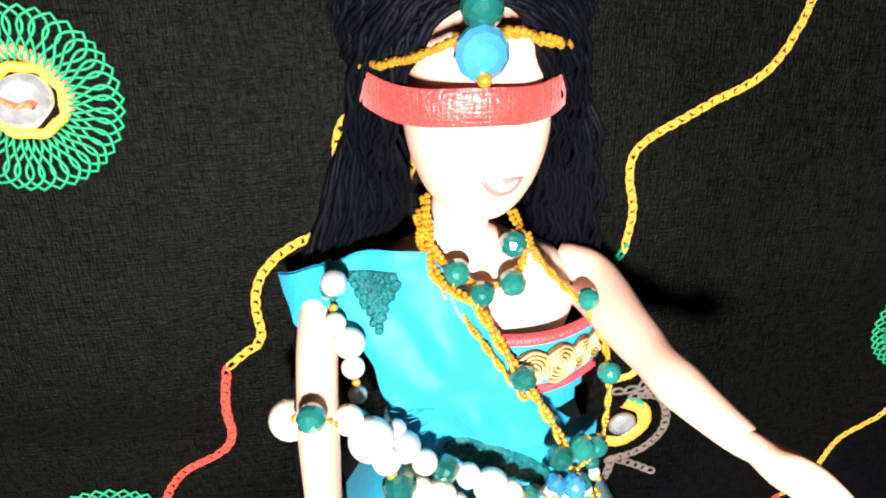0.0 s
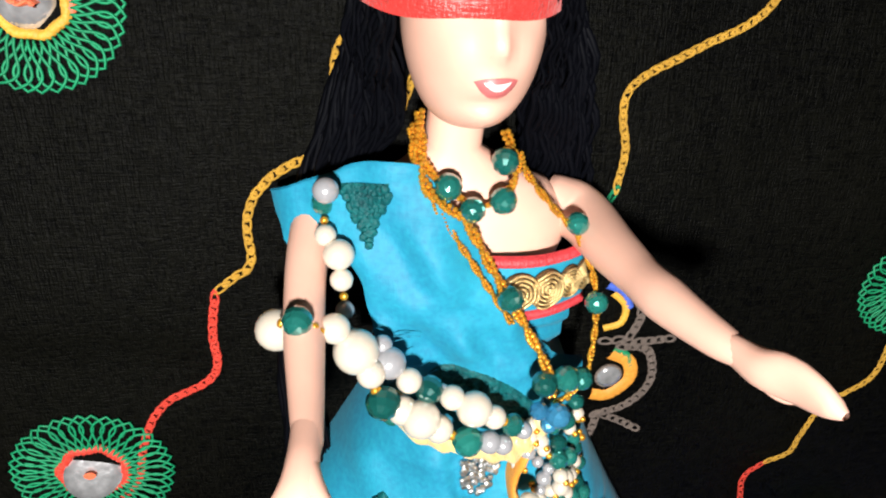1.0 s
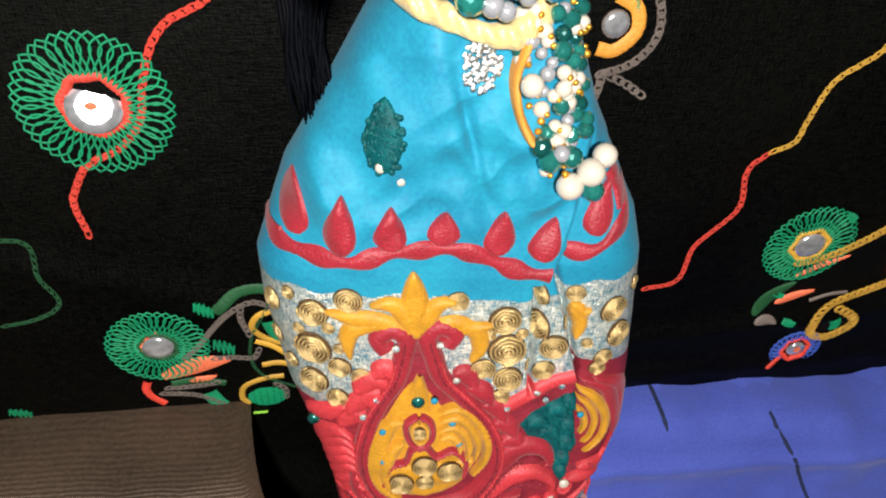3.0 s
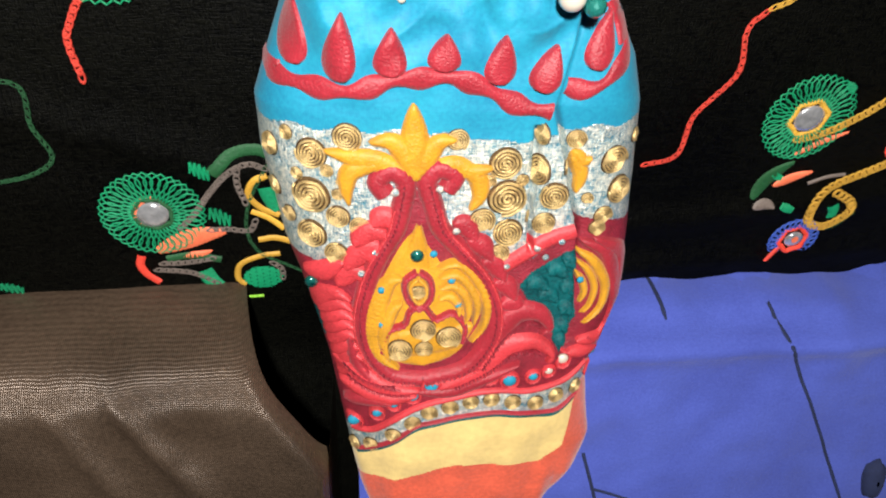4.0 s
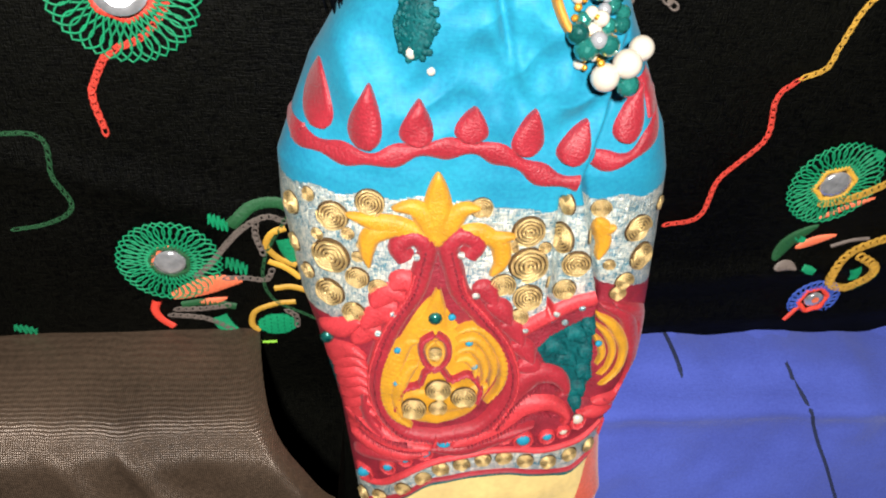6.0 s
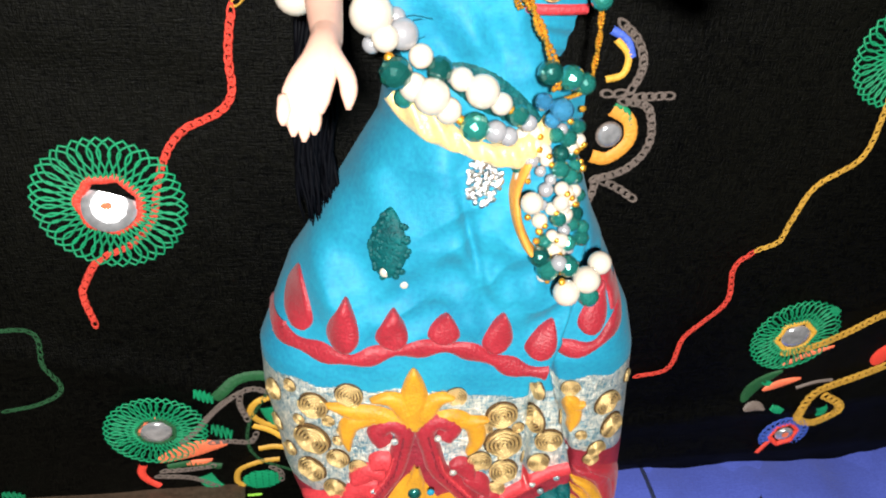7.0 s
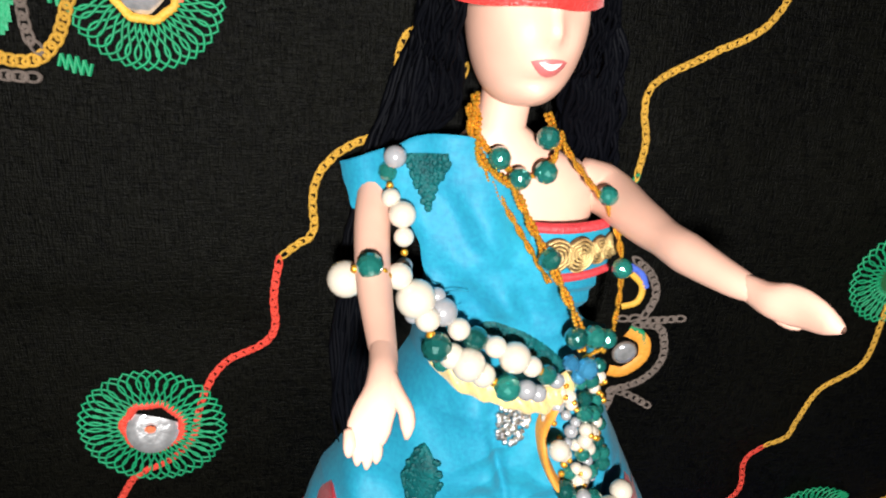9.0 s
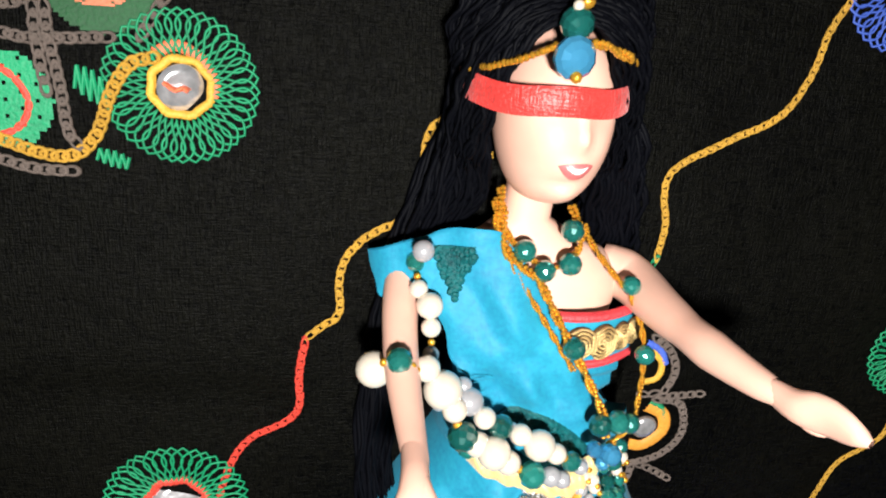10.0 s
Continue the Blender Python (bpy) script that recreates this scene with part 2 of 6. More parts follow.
# ---- the room and the bed ----
for nm, b in (("wall_north", (-1.6, 1.6, 1.6, 1.7, -0.6, 2.0)), ("wall_south", (-1.6, 1.6, -1.7, -1.6, -0.6, 2.0)),
              ("wall_east", (1.6, 1.7, -1.7, 1.7, -0.6, 2.0)), ("wall_west", (-1.7, -1.6, -1.7, 1.7, -0.6, 2.0)),
              ("ceiling", (-1.7, 1.7, -1.7, 1.7, 2.0, 2.1)), ("floor", (-1.7, 1.7, -1.7, 1.7, -0.7, -0.6))):
    g = Geo()
    box(g, *b)
    thing(nm, g, M["plaster"], "plain off-white painted room surface", "room", kind="structure", smooth=False)
g = Geo()
box(g, -0.9, 0.9, -1.0, 0.9, -0.6, -0.045)
bed = thing("bed", g, M["mattress"], "dark covered bed under the cloths", "bed", smooth=False)


def cloth_z(x, y):
    """The black cloth's broad shape: high under the head and to one side, sinking towards the foot."""
    cx, cy = max(-0.16, min(0.17, x)), max(0.03, min(0.32, y))
    return -0.0229 - 0.0523 * cx + 0.2119 * cy + 0.0963 * cx * cx + 0.0362 * cx * cy + 0.0902 * cy * cy - 1.3438 * cy ** 3


def black_z(x, y):
    fold = 0.0016 * math.exp(-((y - 0.115 + 0.35 * (x + 0.08)) / 0.006) ** 2) * (1 if x < -0.03 else 0.3)
    fold += 0.0018 * math.exp(-((y - 0.082 - 0.12 * (x - 0.09)) / 0.005) ** 2) * (1 if x > 0.05 else 0.2)
    fold += 0.0014 * math.exp(-((y - 0.062 - 0.05 * (x - 0.09)) / 0.005) ** 2) * (1 if x > 0.05 else 0.2)
    fold += 0.0016 / (1 + math.exp(-max(-30.0, min(30.0, (y - 0.205 + 0.06 * (x + 0.08)) / 0.0018)))) * max(0.0, min(1.0, (-0.035 - x) / 0.02)) * math.exp(-(max(0.0, y - 0.205) / 0.05) ** 2)
    return cloth_z(x, y) + fold + 0.0011 * bumpy(x, y, 26, 1.3) + 0.00035 * bumpy(x, y, 90, 4.0)


def black_n(x, y):
    e = 0.004
    return Vector((cloth_z(x - e, y) - cloth_z(x + e, y), cloth_z(x, y - e) - cloth_z(x, y + e), 2 * e)).normalized()


g = Geo()
xs, ys = np.linspace(-0.42, 0.45, 230), np.linspace(-0.16, 0.55, 230)
g.grid([(x, y, black_z(x, y)) for y in ys for x in xs], len(ys), len(xs))
g.grid([(x, y, black_z(x, y) - 0.0012) for y in ys[::4] for x in xs[::4]], len(ys[::4]), len(xs[::4]))
black_cloth = thing("black_cloth", g, M["black"], "thin black woven cloth with coloured thread embroidery, spread on the bed", "cloth")


# ---- leather bag ----
def bag_top(x, y):
    ex = max(0.0, (x + 0.046) / 0.0155)
    ey = max(0.0, (y - 0.040) / 0.018)
    z = 0.0342 - 0.012 * (y - 0.02)
    # corner sunk out of sight: the shadow on the leather is put into the shape
    d = ((x + 0.0306) * 0.87 + (y - 0.030) * 0.50) + 0.003
    z -= 0.075 * (1 / (1 + math.exp(-min(30, d / 0.0011))))
    z -= 0.004 * min(1.2, ex) ** 6 + 0.016 * min(1.4, ey) ** 3
    wr = 0.0030 * math.exp(-(((x + 0.079) * 0.9 + 0.45 * (y - 0.03)) / 0.0035) ** 2) * math.exp(-((y - 0.028) / 0.025) ** 2)
    wr += 0.0022 * math.exp(-(((x + 0.10) * 0.9 + 0.4 * (y - 0.03)) / 0.004) ** 2) * math.exp(-((y - 0.02) / 0.03) ** 2)
    wr -= 0.0022 * math.exp(-((x + 0.068) / 0.008) ** 2 - ((y - 0.03) / 0.011) ** 2)
    return z + wr + 0.0009 * bumpy(x, y, 40, 7.0) + 0.0003 * bumpy(x, y, 130, 9.0)


bag = root("handbag", (-0.12, 0.0, 0.0), "brown metallic-sheen textured leather bag lying on the bed", "bag")
g = Geo()
xs, ys = np.linspace(-0.30, -0.0305, 130), np.linspace(-0.20, 0.0645, 130)


def bag_edge(y):
    """Where the panel ends towards the skirt: straight, then cut slanting in place of a shadow on the corner."""
    return min(-0.0305, -0.0348 - 0.575 * (y - 0.030) - 0.0022)


g.grid([(-0.30 + (bag_edge(y) + 0.30) * k / 129, y, bag_top(-0.30 + (bag_edge(y) + 0.30) * k / 129, y)) for y in ys for k in range(130)], len(ys), 130)
part("front_panel", g, M["leather"], bag)
g = Geo()
rim = [(xs[-1], y) for y in ys[::-1] if y < 0.016]
pts = []
for f in (0.0, 0.5, 1.0):
    pts += [(x + 0.0012 * f, y + 0.0012 * f, min(0.03, bag_top(x, y)) * (1 - f) - 0.03 * f) for x, y in rim]
g.grid(pts, 3, len(rim))
part("side_gusset", g, M["leather"], bag, "dark leather side")
g = Geo()
g.stroke([(-0.0325, -0.19), (-0.0322, -0.06), (-0.0322, 0.013)], 0.0015, 0.0006, bag_top, n=60)
part("edge_piping", g, M["leather"], bag)


# ---- blue cloth ----
def blue_z(x, y):
    z = 0.0165 - 0.21 * (y - 0.015) + 0.0022 * bumpy(x, y, 30, 3.0) + 0.0009 * bumpy(x, y, 90, 5.0) - 0.0010 * abs(bumpy(x * 0.6, y * 1.6, 60, 6.0))
    z = min(z, 0.034 + 0.001 * bumpy(x, y, 20, 2.0))
    back = 0.050 + 0.004 * bumpy(x, 0.0, 28, 8.0) + 0.05 * max(0.0, x - 0.13)
    z += 0.0030 * math.exp(-((y - back + 0.008) / 0.004) ** 2)
    z -= 0.007 / (1 + math.exp(-max(-30.0, min(30.0, (y - back + 0.004) / 0.0007))))
    z -= 0.05 / (1 + math.exp(-max(-30.0, min(30.0, (y - back - 0.008 - 0.006 * bumpy(x, 3.0, 40, 2.5)) / 0.0014))))
    z += 0.012 * math.exp(-((y - 0.060 - 0.4 * (x - 0.16)) / 0.007) ** 2) * (1 / (1 + math.exp(-(x - 0.148) / 0.004)))
    z -= 0.011 * math.exp(-((x - 0.018) / 0.040) ** 2) * max(0.0, min(1.0, (0.03 - y) / 0.03))
    if x < 0.0:
        z -= 0.25 * min(0.05, -x)
    return z


g = Geo()
xs, ys = np.linspace(-0.021, 0.45, 220), np.linspace(-0.40, 0.088, 210)
g.grid([(x, y, blue_z(x, y)) for y in ys for x in xs], len(ys), len(xs))
g.grid([(x, y, blue_z(x, y) - 0.0015) for y in ys[::5] for x in xs[::5]], len(ys[::5]), len(xs[::5]))
blue_cloth = thing("blue_cloth", g, M["blue"], "violet-blue cotton cloth with thin dark check lines", "cloth")
for ctrl in ([(0.0835, 0.062), (0.085, 0.0540), (0.0865, 0.049)], [(0.1248, 0.0532), (0.138, 0.027), (0.1523, -0.0003), (0.1761, -0.0515), (0.21, -0.13)],
             [(0.0600, 0.0), (0.0643, -0.0143), (0.0758, -0.0532), (0.09, -0.11)],
             [(0.0643, -0.0143), (0.09, -0.0215), (0.1203, -0.0288), (0.188, -0.0386), (0.26, -0.045)]):
    g = Geo()
    g.stroke(ctrl, lambda s: 0.0016, 0.00035, blue_z, n=70, k=5)
    part("check_line", g, M["navy"], blue_cloth, "dark woven check line")


# ---- the doll: one mesh ----
def body_front(x, y):
    """Height of the clothed chest and belly."""
    c = 0.0345 + 0.0022 * math.exp(-((y - 0.226) / 0.012) ** 2)
    return c - (14 if x < 0 else 28) * max(0.0, abs(x - 0.003) - 0.006) ** 2


doll = Geo()
HEAD = Vector((0.0014, 0.2720, 0.0340))
YAW = math.radians(7)


def head_point(th, ph, grow=1.0):
    """th from chin (0) to crown (pi), ph round the head with the face at pi/2."""
    y = -math.cos(th)
    r = math.sin(th) ** (0.85 if y > 0 else 0.62)
    low = max(0.0, -y)
    wx = 0.0111 * (1 - 0.13 * low ** 1.6)
    wz = 0.0140 * (1 - 0.10 * low ** 2)
    x = wx * r * math.cos(ph)
    z = wz * r * math.sin(ph)
    yy = 0.0168 * y
    if z > 0:
        fx = x / 0.0105
        z += 0.0028 * math.exp(-((fx) / 0.16) ** 2 - ((yy + 0.0030) / 0.0022) ** 2)
        z += 0.0012 * math.exp(-((fx) / 0.13) ** 2 - ((yy - 0.001) / 0.0030) ** 2)
        z += 0.0012 * math.exp(-((fx) / 0.30) ** 2 - ((yy + 0.0087) / 0.0020) ** 2)
        z += 0.0014 * math.exp(-((fx) / 0.28) ** 2 - ((yy + 0.0142) / 0.0022) ** 2)
        z -= 0.0009 * math.exp(-((fx) / 0.34) ** 2 - ((yy + 0.0115) / 0.0010) ** 2)
        z -= 0.0010 * math.exp(-((abs(fx) - 0.45) / 0.22) ** 2 - ((yy - 0.0012) / 0.0022) ** 2)
        z += 0.0006 * math.exp(-((abs(fx) - 0.5) / 0.25) ** 2 - ((yy + 0.0045) / 0.003) ** 2)
    v = Vector((x * grow, yy * grow, z * grow))
    return HEAD + Matrix.Rotation(YAW, 3, "Y") @ v


nt, npn = 44, 56
doll.grid([tuple(head_point(0.02 + 3.1 * i / (nt - 1), 2 * math.pi * j / npn)) for i in range(nt) for j in range(npn)], nt, npn, True, 0)


def on_face(fx, yy):
    """A place on the face, fx across and yy up from its middle, in metres."""
    th = math.acos(max(-1, min(1, -yy / 0.0168)))
    best = min((abs((head_point(th, 0.3 + 2.5 * k / 240) - HEAD).dot(Matrix.Rotation(YAW, 3, "Y") @ Vector((1, 0, 0))) - fx), k) for k in range(241))
    return head_point(th, 0.3 + 2.5 * best[1] / 240)


def face_patch(fx, yy, w, h, lift, mi, bow=0.0):
    pts = []
    for i in range(7):
        for j in range(15):
            u, v = -1 + 2 * j / 14, -1 + 2 * i / 6
            hh = h * (1 - abs(u) ** 2.2)
            p = on_face(fx + w * u, yy + hh * v + bow * u * u)
            pts.append((p.x, p.y, p.z + lift * (1 - 0.6 * v * v) * (1 - u * u) + 0.00015))
    doll.grid(pts, 7, 15, False, mi)


face_patch(0.0004, -0.0088, 0.0034, 0.0016, 0.0004, 1, 0.0010)
face_patch(0.0004, -0.0086, 0.0025, 0.0006, 0.0007, 2, 0.0010)


def loft(rows, seg=28, mi=0):
    """Rings across the body's length: y, middle x, middle z, half width, half depth."""
    pts = []
    c = smooth_path(rows, 40)
    for y, x, z, w, d in c:
        for j in range(seg):
            a = 2 * math.pi * j / seg
            pts.append((x + w * math.copysign(abs(math.cos(a)) ** 0.9, math.cos(a)), y, z + d * math.copysign(abs(math.sin(a)) ** 0.9, math.sin(a))))
    doll.grid(pts, 40, seg, True, mi)


# neck, chest, waist, hips
loft([(0.264, 0.0010, 0.029, 0.0054, 0.0054), (0.255, 0.0004, 0.0275, 0.0050, 0.0052), (0.2485, 0.0, 0.0265, 0.0058, 0.0058), (0.2445, 0.0015, 0.025, 0.0135, 0.0072),
      (0.240, 0.002, 0.024, 0.0200, 0.0095), (0.233, 0.003, 0.0235, 0.0195, 0.0108), (0.224, 0.003, 0.0235, 0.0165, 0.0118), (0.212, 0.004, 0.0225, 0.0125, 0.010), (0.200, 0.004, 0.022, 0.0125, 0.0095),
      (0.185, 0.004, 0.021, 0.018, 0.011), (0.10, 0.006, 0.016, 0.018, 0.010), (0.0, 0.012, 0.016, 0.012, 0.008)])
# outstretched arm: shoulder, elbow, wrist
arm = smooth_path([(0.0185, 0.2390, 0.0225), (0.0250, 0.2362, 0.0265), (0.0272, 0.2344, 0.0400), (0.0294, 0.2335, 0.0540), (0.0327, 0.2326, 0.0645), (0.0357, 0.2322, 0.0722)], 36)
doll.tube(arm, np.interp(np.linspace(0, 1, 36), [0, 0.10, 0.25, 0.45, 0.56, 0.68, 0.9, 1], [0.0044, 0.0056, 0.0050, 0.0042, 0.0036, 0.0038, 0.0026, 0.0014]), 18)


def palm(path, widths, thick, across):
    """A flattened hand along a path; across gives its broad direction."""
    p = smooth_path(path, 18)
    t = np.gradient(p, axis=0)
    t /= np.linalg.norm(t, axis=1)[:, None]
    a = np.array(across, float)
    pts = []
    for i in range(18):
        w = np.interp(i / 17, np.linspace(0, 1, len(widths)), widths)
        side = a - t[i] * a.dot(t[i])
        side /= np.linalg.norm(side)
        up = np.cross(side, t[i])
        for j in range(14):
            q = 2 * math.pi * j / 14
            pts.append(tuple(p[i] + side * w * math.cos(q) + up * np.interp(i / 17, [0, 0.45, 0.7, 1], [0.0013, 0.0024, thick, thick * 0.7]) * min(1, w / 0.0012) * math.sin(q)))
    doll.grid(pts, 18, 14, True, 0)


palm([(0.0327, 0.2326, 0.0645), (0.0345, 0.2324, 0.0690), (0.0360, 0.2322, 0.0728), (0.0380, 0.2330, 0.0775), (0.0400, 0.2327, 0.0842)], [0.0014, 0.0022, 0.0026, 0.0032, 0.0037, 0.0034, 0.0026, 0.0006], 0.0017, (-0.2, 1, 0.25))
doll.tube(smooth_path([(0.0366, 0.2306, 0.0722), (0.0380, 0.2296, 0.0748), (0.0394, 0.2298, 0.0770)], 8), np.array([0.0014, 0.0014, 0.0013, 0.0013, 0.0012, 0.0011, 0.0009, 0.0004]), 10)
# bent arm, reaching up
arm = smooth_path([(-0.0190, 0.2405, 0.0215), (-0.0236, 0.2370, 0.0245), (-0.0254, 0.2315, 0.0340), (-0.0254, 0.2250, 0.0460), (-0.0244, 0.2200, 0.0590), (-0.0234, 0.2175, 0.0705)], 30)
doll.tube(arm, np.interp(np.linspace(0, 1, 30), [0, 0.15, 0.4, 0.6, 0.85, 0.94, 1], [0.0038, 0.0040, 0.0035, 0.0033, 0.0025, 0.0021, 0.0012]), 16)
palm([(-0.0243, 0.2205, 0.0580), (-0.0241, 0.2185, 0.0670), (-0.0246, 0.2168, 0.0735), (-0.0260, 0.2138, 0.0765), (-0.0270, 0.2106, 0.0782), (-0.0272, 0.2086, 0.0788)], [0.0012, 0.0019, 0.0022, 0.0023, 0.0026, 0.0032, 0.0034, 0.0016], 0.0015, (1, 0.15, 0))
for fx, fy in ((-0.0293, 0.2092), (-0.0280, 0.2077), (-0.0266, 0.2070), (-0.0252, 0.2080)):
    doll.tube(smooth_path([(fx * 0.9 - 0.0028, 0.2124, 0.0772), (fx * 0.97 - 0.0007, fy + 0.0020, 0.0788), (fx, fy, 0.0793)], 8), np.array([0.0010, 0.0010, 0.0010, 0.0010, 0.0010, 0.0009, 0.0007, 0.0003]), 8)
doll.tube(smooth_path([(-0.0243, 0.2192, 0.0680), (-0.0226, 0.2172, 0.0735), (-0.0209, 0.2152, 0.0765), (-0.0206, 0.2130, 0.0775), (-0.0207, 0.2112, 0.0778)], 16), np.interp(np.linspace(0, 1, 16), [0, 0.3, 0.85, 1], [0.0012, 0.0014, 0.0012, 0.0004]), 10)
# hair: a cap over the crown and many locks
doll.grid([tuple(head_point(1.05 + 2.05 * i / 17, math.pi * 1.02 + 0.96 * math.pi * j / 29, 1.13)) for i in range(18) for j in range(30)], 18, 30, False, 3)
doll.grid([tuple(head_point(2.50 + 0.62 * i / 7, 2 * math.pi * j / 29, 1.13)) for i in range(8) for j in range(30)], 8, 30, False, 3)
rnd = random.Random(4)


def lock(guide_a, guide_b, count, r, wave=0.0007, start=0.0):
    for _ in range(count):
        k = rnd.random()
        n = 26
        a, b = smooth_path(guide_a, n), smooth_path(guide_b, n)
        p = a * (1 - k) + b * k
        ph, amp = rnd.random() * 6.28, wave * (0.4 + rnd.random())
        s = np.linspace(0, 1, n)[:, None]
        jit = np.array([rnd.uniform(-1, 1), rnd.uniform(-1, 1), rnd.uniform(-1, 1)]) * 0.0016
        p = p + jit * np.minimum(1, s * 3) + amp * np.hstack([np.sin(s * 34 + ph), 0.3 * np.sin(s * 23 + ph), np.cos(s * 31 + ph)])
        end = int(n * rnd.uniform(0.82, 1.0))
        rr = r * rnd.uniform(0.7, 1.25) * np.interp(np.linspace(0, 1, end), [0, 0.1, 0.9, 1], [0.7, 1, 0.9, 0.2])
        doll.tube(p[:end], rr, 5, mi=3)


# side locks, back locks that run down behind the body, and the swept front
lock([(-0.0125, 0.2850, 0.0385), (-0.0122, 0.2680, 0.0340), (-0.0100, 0.2560, 0.0280), (-0.0170, 0.2440, 0.0210), (-0.0200, 0.2280, 0.0150)],
     [(-0.0160, 0.2880, 0.0270), (-0.0175, 0.2640, 0.0270), (-0.0225, 0.2450, 0.0230), (-0.0250, 0.2300, 0.0180), (-0.0270, 0.2100, 0.0140)], 170, 0.00055, 0.0005)
lock([(0.0115, 0.2850, 0.0370), (0.0125, 0.2680, 0.0330), (0.0130, 0.2560, 0.0270), (0.0150, 0.2450, 0.0190), (0.0170, 0.2300, 0.0150)],
     [(0.0160, 0.2880, 0.0270), (0.0225, 0.2640, 0.0260), (0.0255, 0.2480, 0.0220), (0.0265, 0.2380, 0.0180), (0.0240, 0.2240, 0.0150)], 170, 0.00055, 0.0005)
lock([(-0.0100, 0.2700, 0.0200), (-0.0200, 0.2400, 0.0170), (-0.0250, 0.2100, 0.0170), (-0.0260, 0.1850, 0.0170), (-0.0240, 0.1640, 0.0170)],
     [(-0.0150, 0.2750, 0.0200), (-0.0260, 0.2400, 0.0190), (-0.0310, 0.2100, 0.0200), (-0.0320, 0.1850, 0.0200), (-0.0300, 0.1640, 0.0200)], 110, 0.0006, 0.0005)
lock([(-0.0005, 0.2930, 0.0420), (-0.0080, 0.2900, 0.0440), (-0.0135, 0.2840, 0.0400), (-0.0150, 0.2780, 0.0360)],
     [(-0.0005, 0.2990, 0.0330), (-0.0110, 0.2960, 0.0370), (-0.0175, 0.2880, 0.0340), (-0.0185, 0.2790, 0.0300)], 80, 0.0005, 0.0004)
lock([(0.0005, 0.2930, 0.0420), (0.0070, 0.2905, 0.0440), (0.0125, 0.2840, 0.0400), (0.0140, 0.2780, 0.0360)],
     [(0.0005, 0.2990, 0.0330), (0.0110, 0.2960, 0.0370), (0.0165, 0.2880, 0.0340), (0.0175, 0.2790, 0.0300)], 80, 0.0005, 0.0004)
lock([(-0.0002, 0.2890, 0.0470), (-0.0055, 0.2865, 0.0478), (-0.0098, 0.2800, 0.0445), (-0.0118, 0.2700, 0.0395), (-0.0125, 0.2600, 0.0330)],
     [(-0.0004, 0.2940, 0.0420), (-0.0095, 0.2905, 0.0430), (-0.0150, 0.2820, 0.0390), (-0.0170, 0.2720, 0.0350), (-0.0180, 0.2600, 0.0300)], 90, 0.0005, 0.0004)
lock([(0.0006, 0.2890, 0.0470), (0.0055, 0.2865, 0.0478), (0.0100, 0.2800, 0.0445), (0.0118, 0.2700, 0.0390), (0.0122, 0.2600, 0.0320)],
     [(0.0008, 0.2940, 0.0420), (0.0095, 0.2905, 0.0430), (0.0150, 0.2820, 0.0390), (0.0168, 0.2720, 0.0340), (0.0175, 0.2600, 0.0290)], 90, 0.0005, 0.0004)
thing("doll", doll, [M["skin"], M["lip"], M["teeth"], M["hair"]], "fashion doll with long black hair lying on the black cloth", "doll")

# ---- skirt ----
L_EDGE = ([-0.019, -0.004, 0.020, 0.051, 0.081, 0.093, 0.120, 0.133, 0.157, 0.180, 0.195, 0.206, 0.224], [-0.0165, -0.0205, -0.0245, -0.0295, -0.0368, -0.0402, -0.0447, -0.0450, -0.0365, -0.0235, -0.0150, -0.0130, -0.0120])
R_EDGE = ([-0.019, -0.012, 0.001, 0.015, 0.040, 0.047, 0.073, 0.097, 0.133, 0.145, 0.160, 0.175, 0.200, 0.206, 0.224], [0.0430, 0.0490, 0.0565, 0.0590, 0.0550, 0.0560, 0.0615, 0.0600, 0.0565, 0.0530, 0.0450, 0.0375, 0.0285, 0.0250, 0.0190])
TOP = ([-0.019, 0.03, 0.09, 0.13, 0.15, 0.17, 0.19, 0.206, 0.224], [0.0275, 0.0290, 0.0305, 0.0330, 0.0355, 0.0375, 0.0375, 0.0345, 0.0330])
PLEAT = ([0.055, 0.075, 0.098, 0.120, 0.135, 0.165], [0.0405, 0.0418, 0.0400, 0.0335, 0.0285, 0.0330])


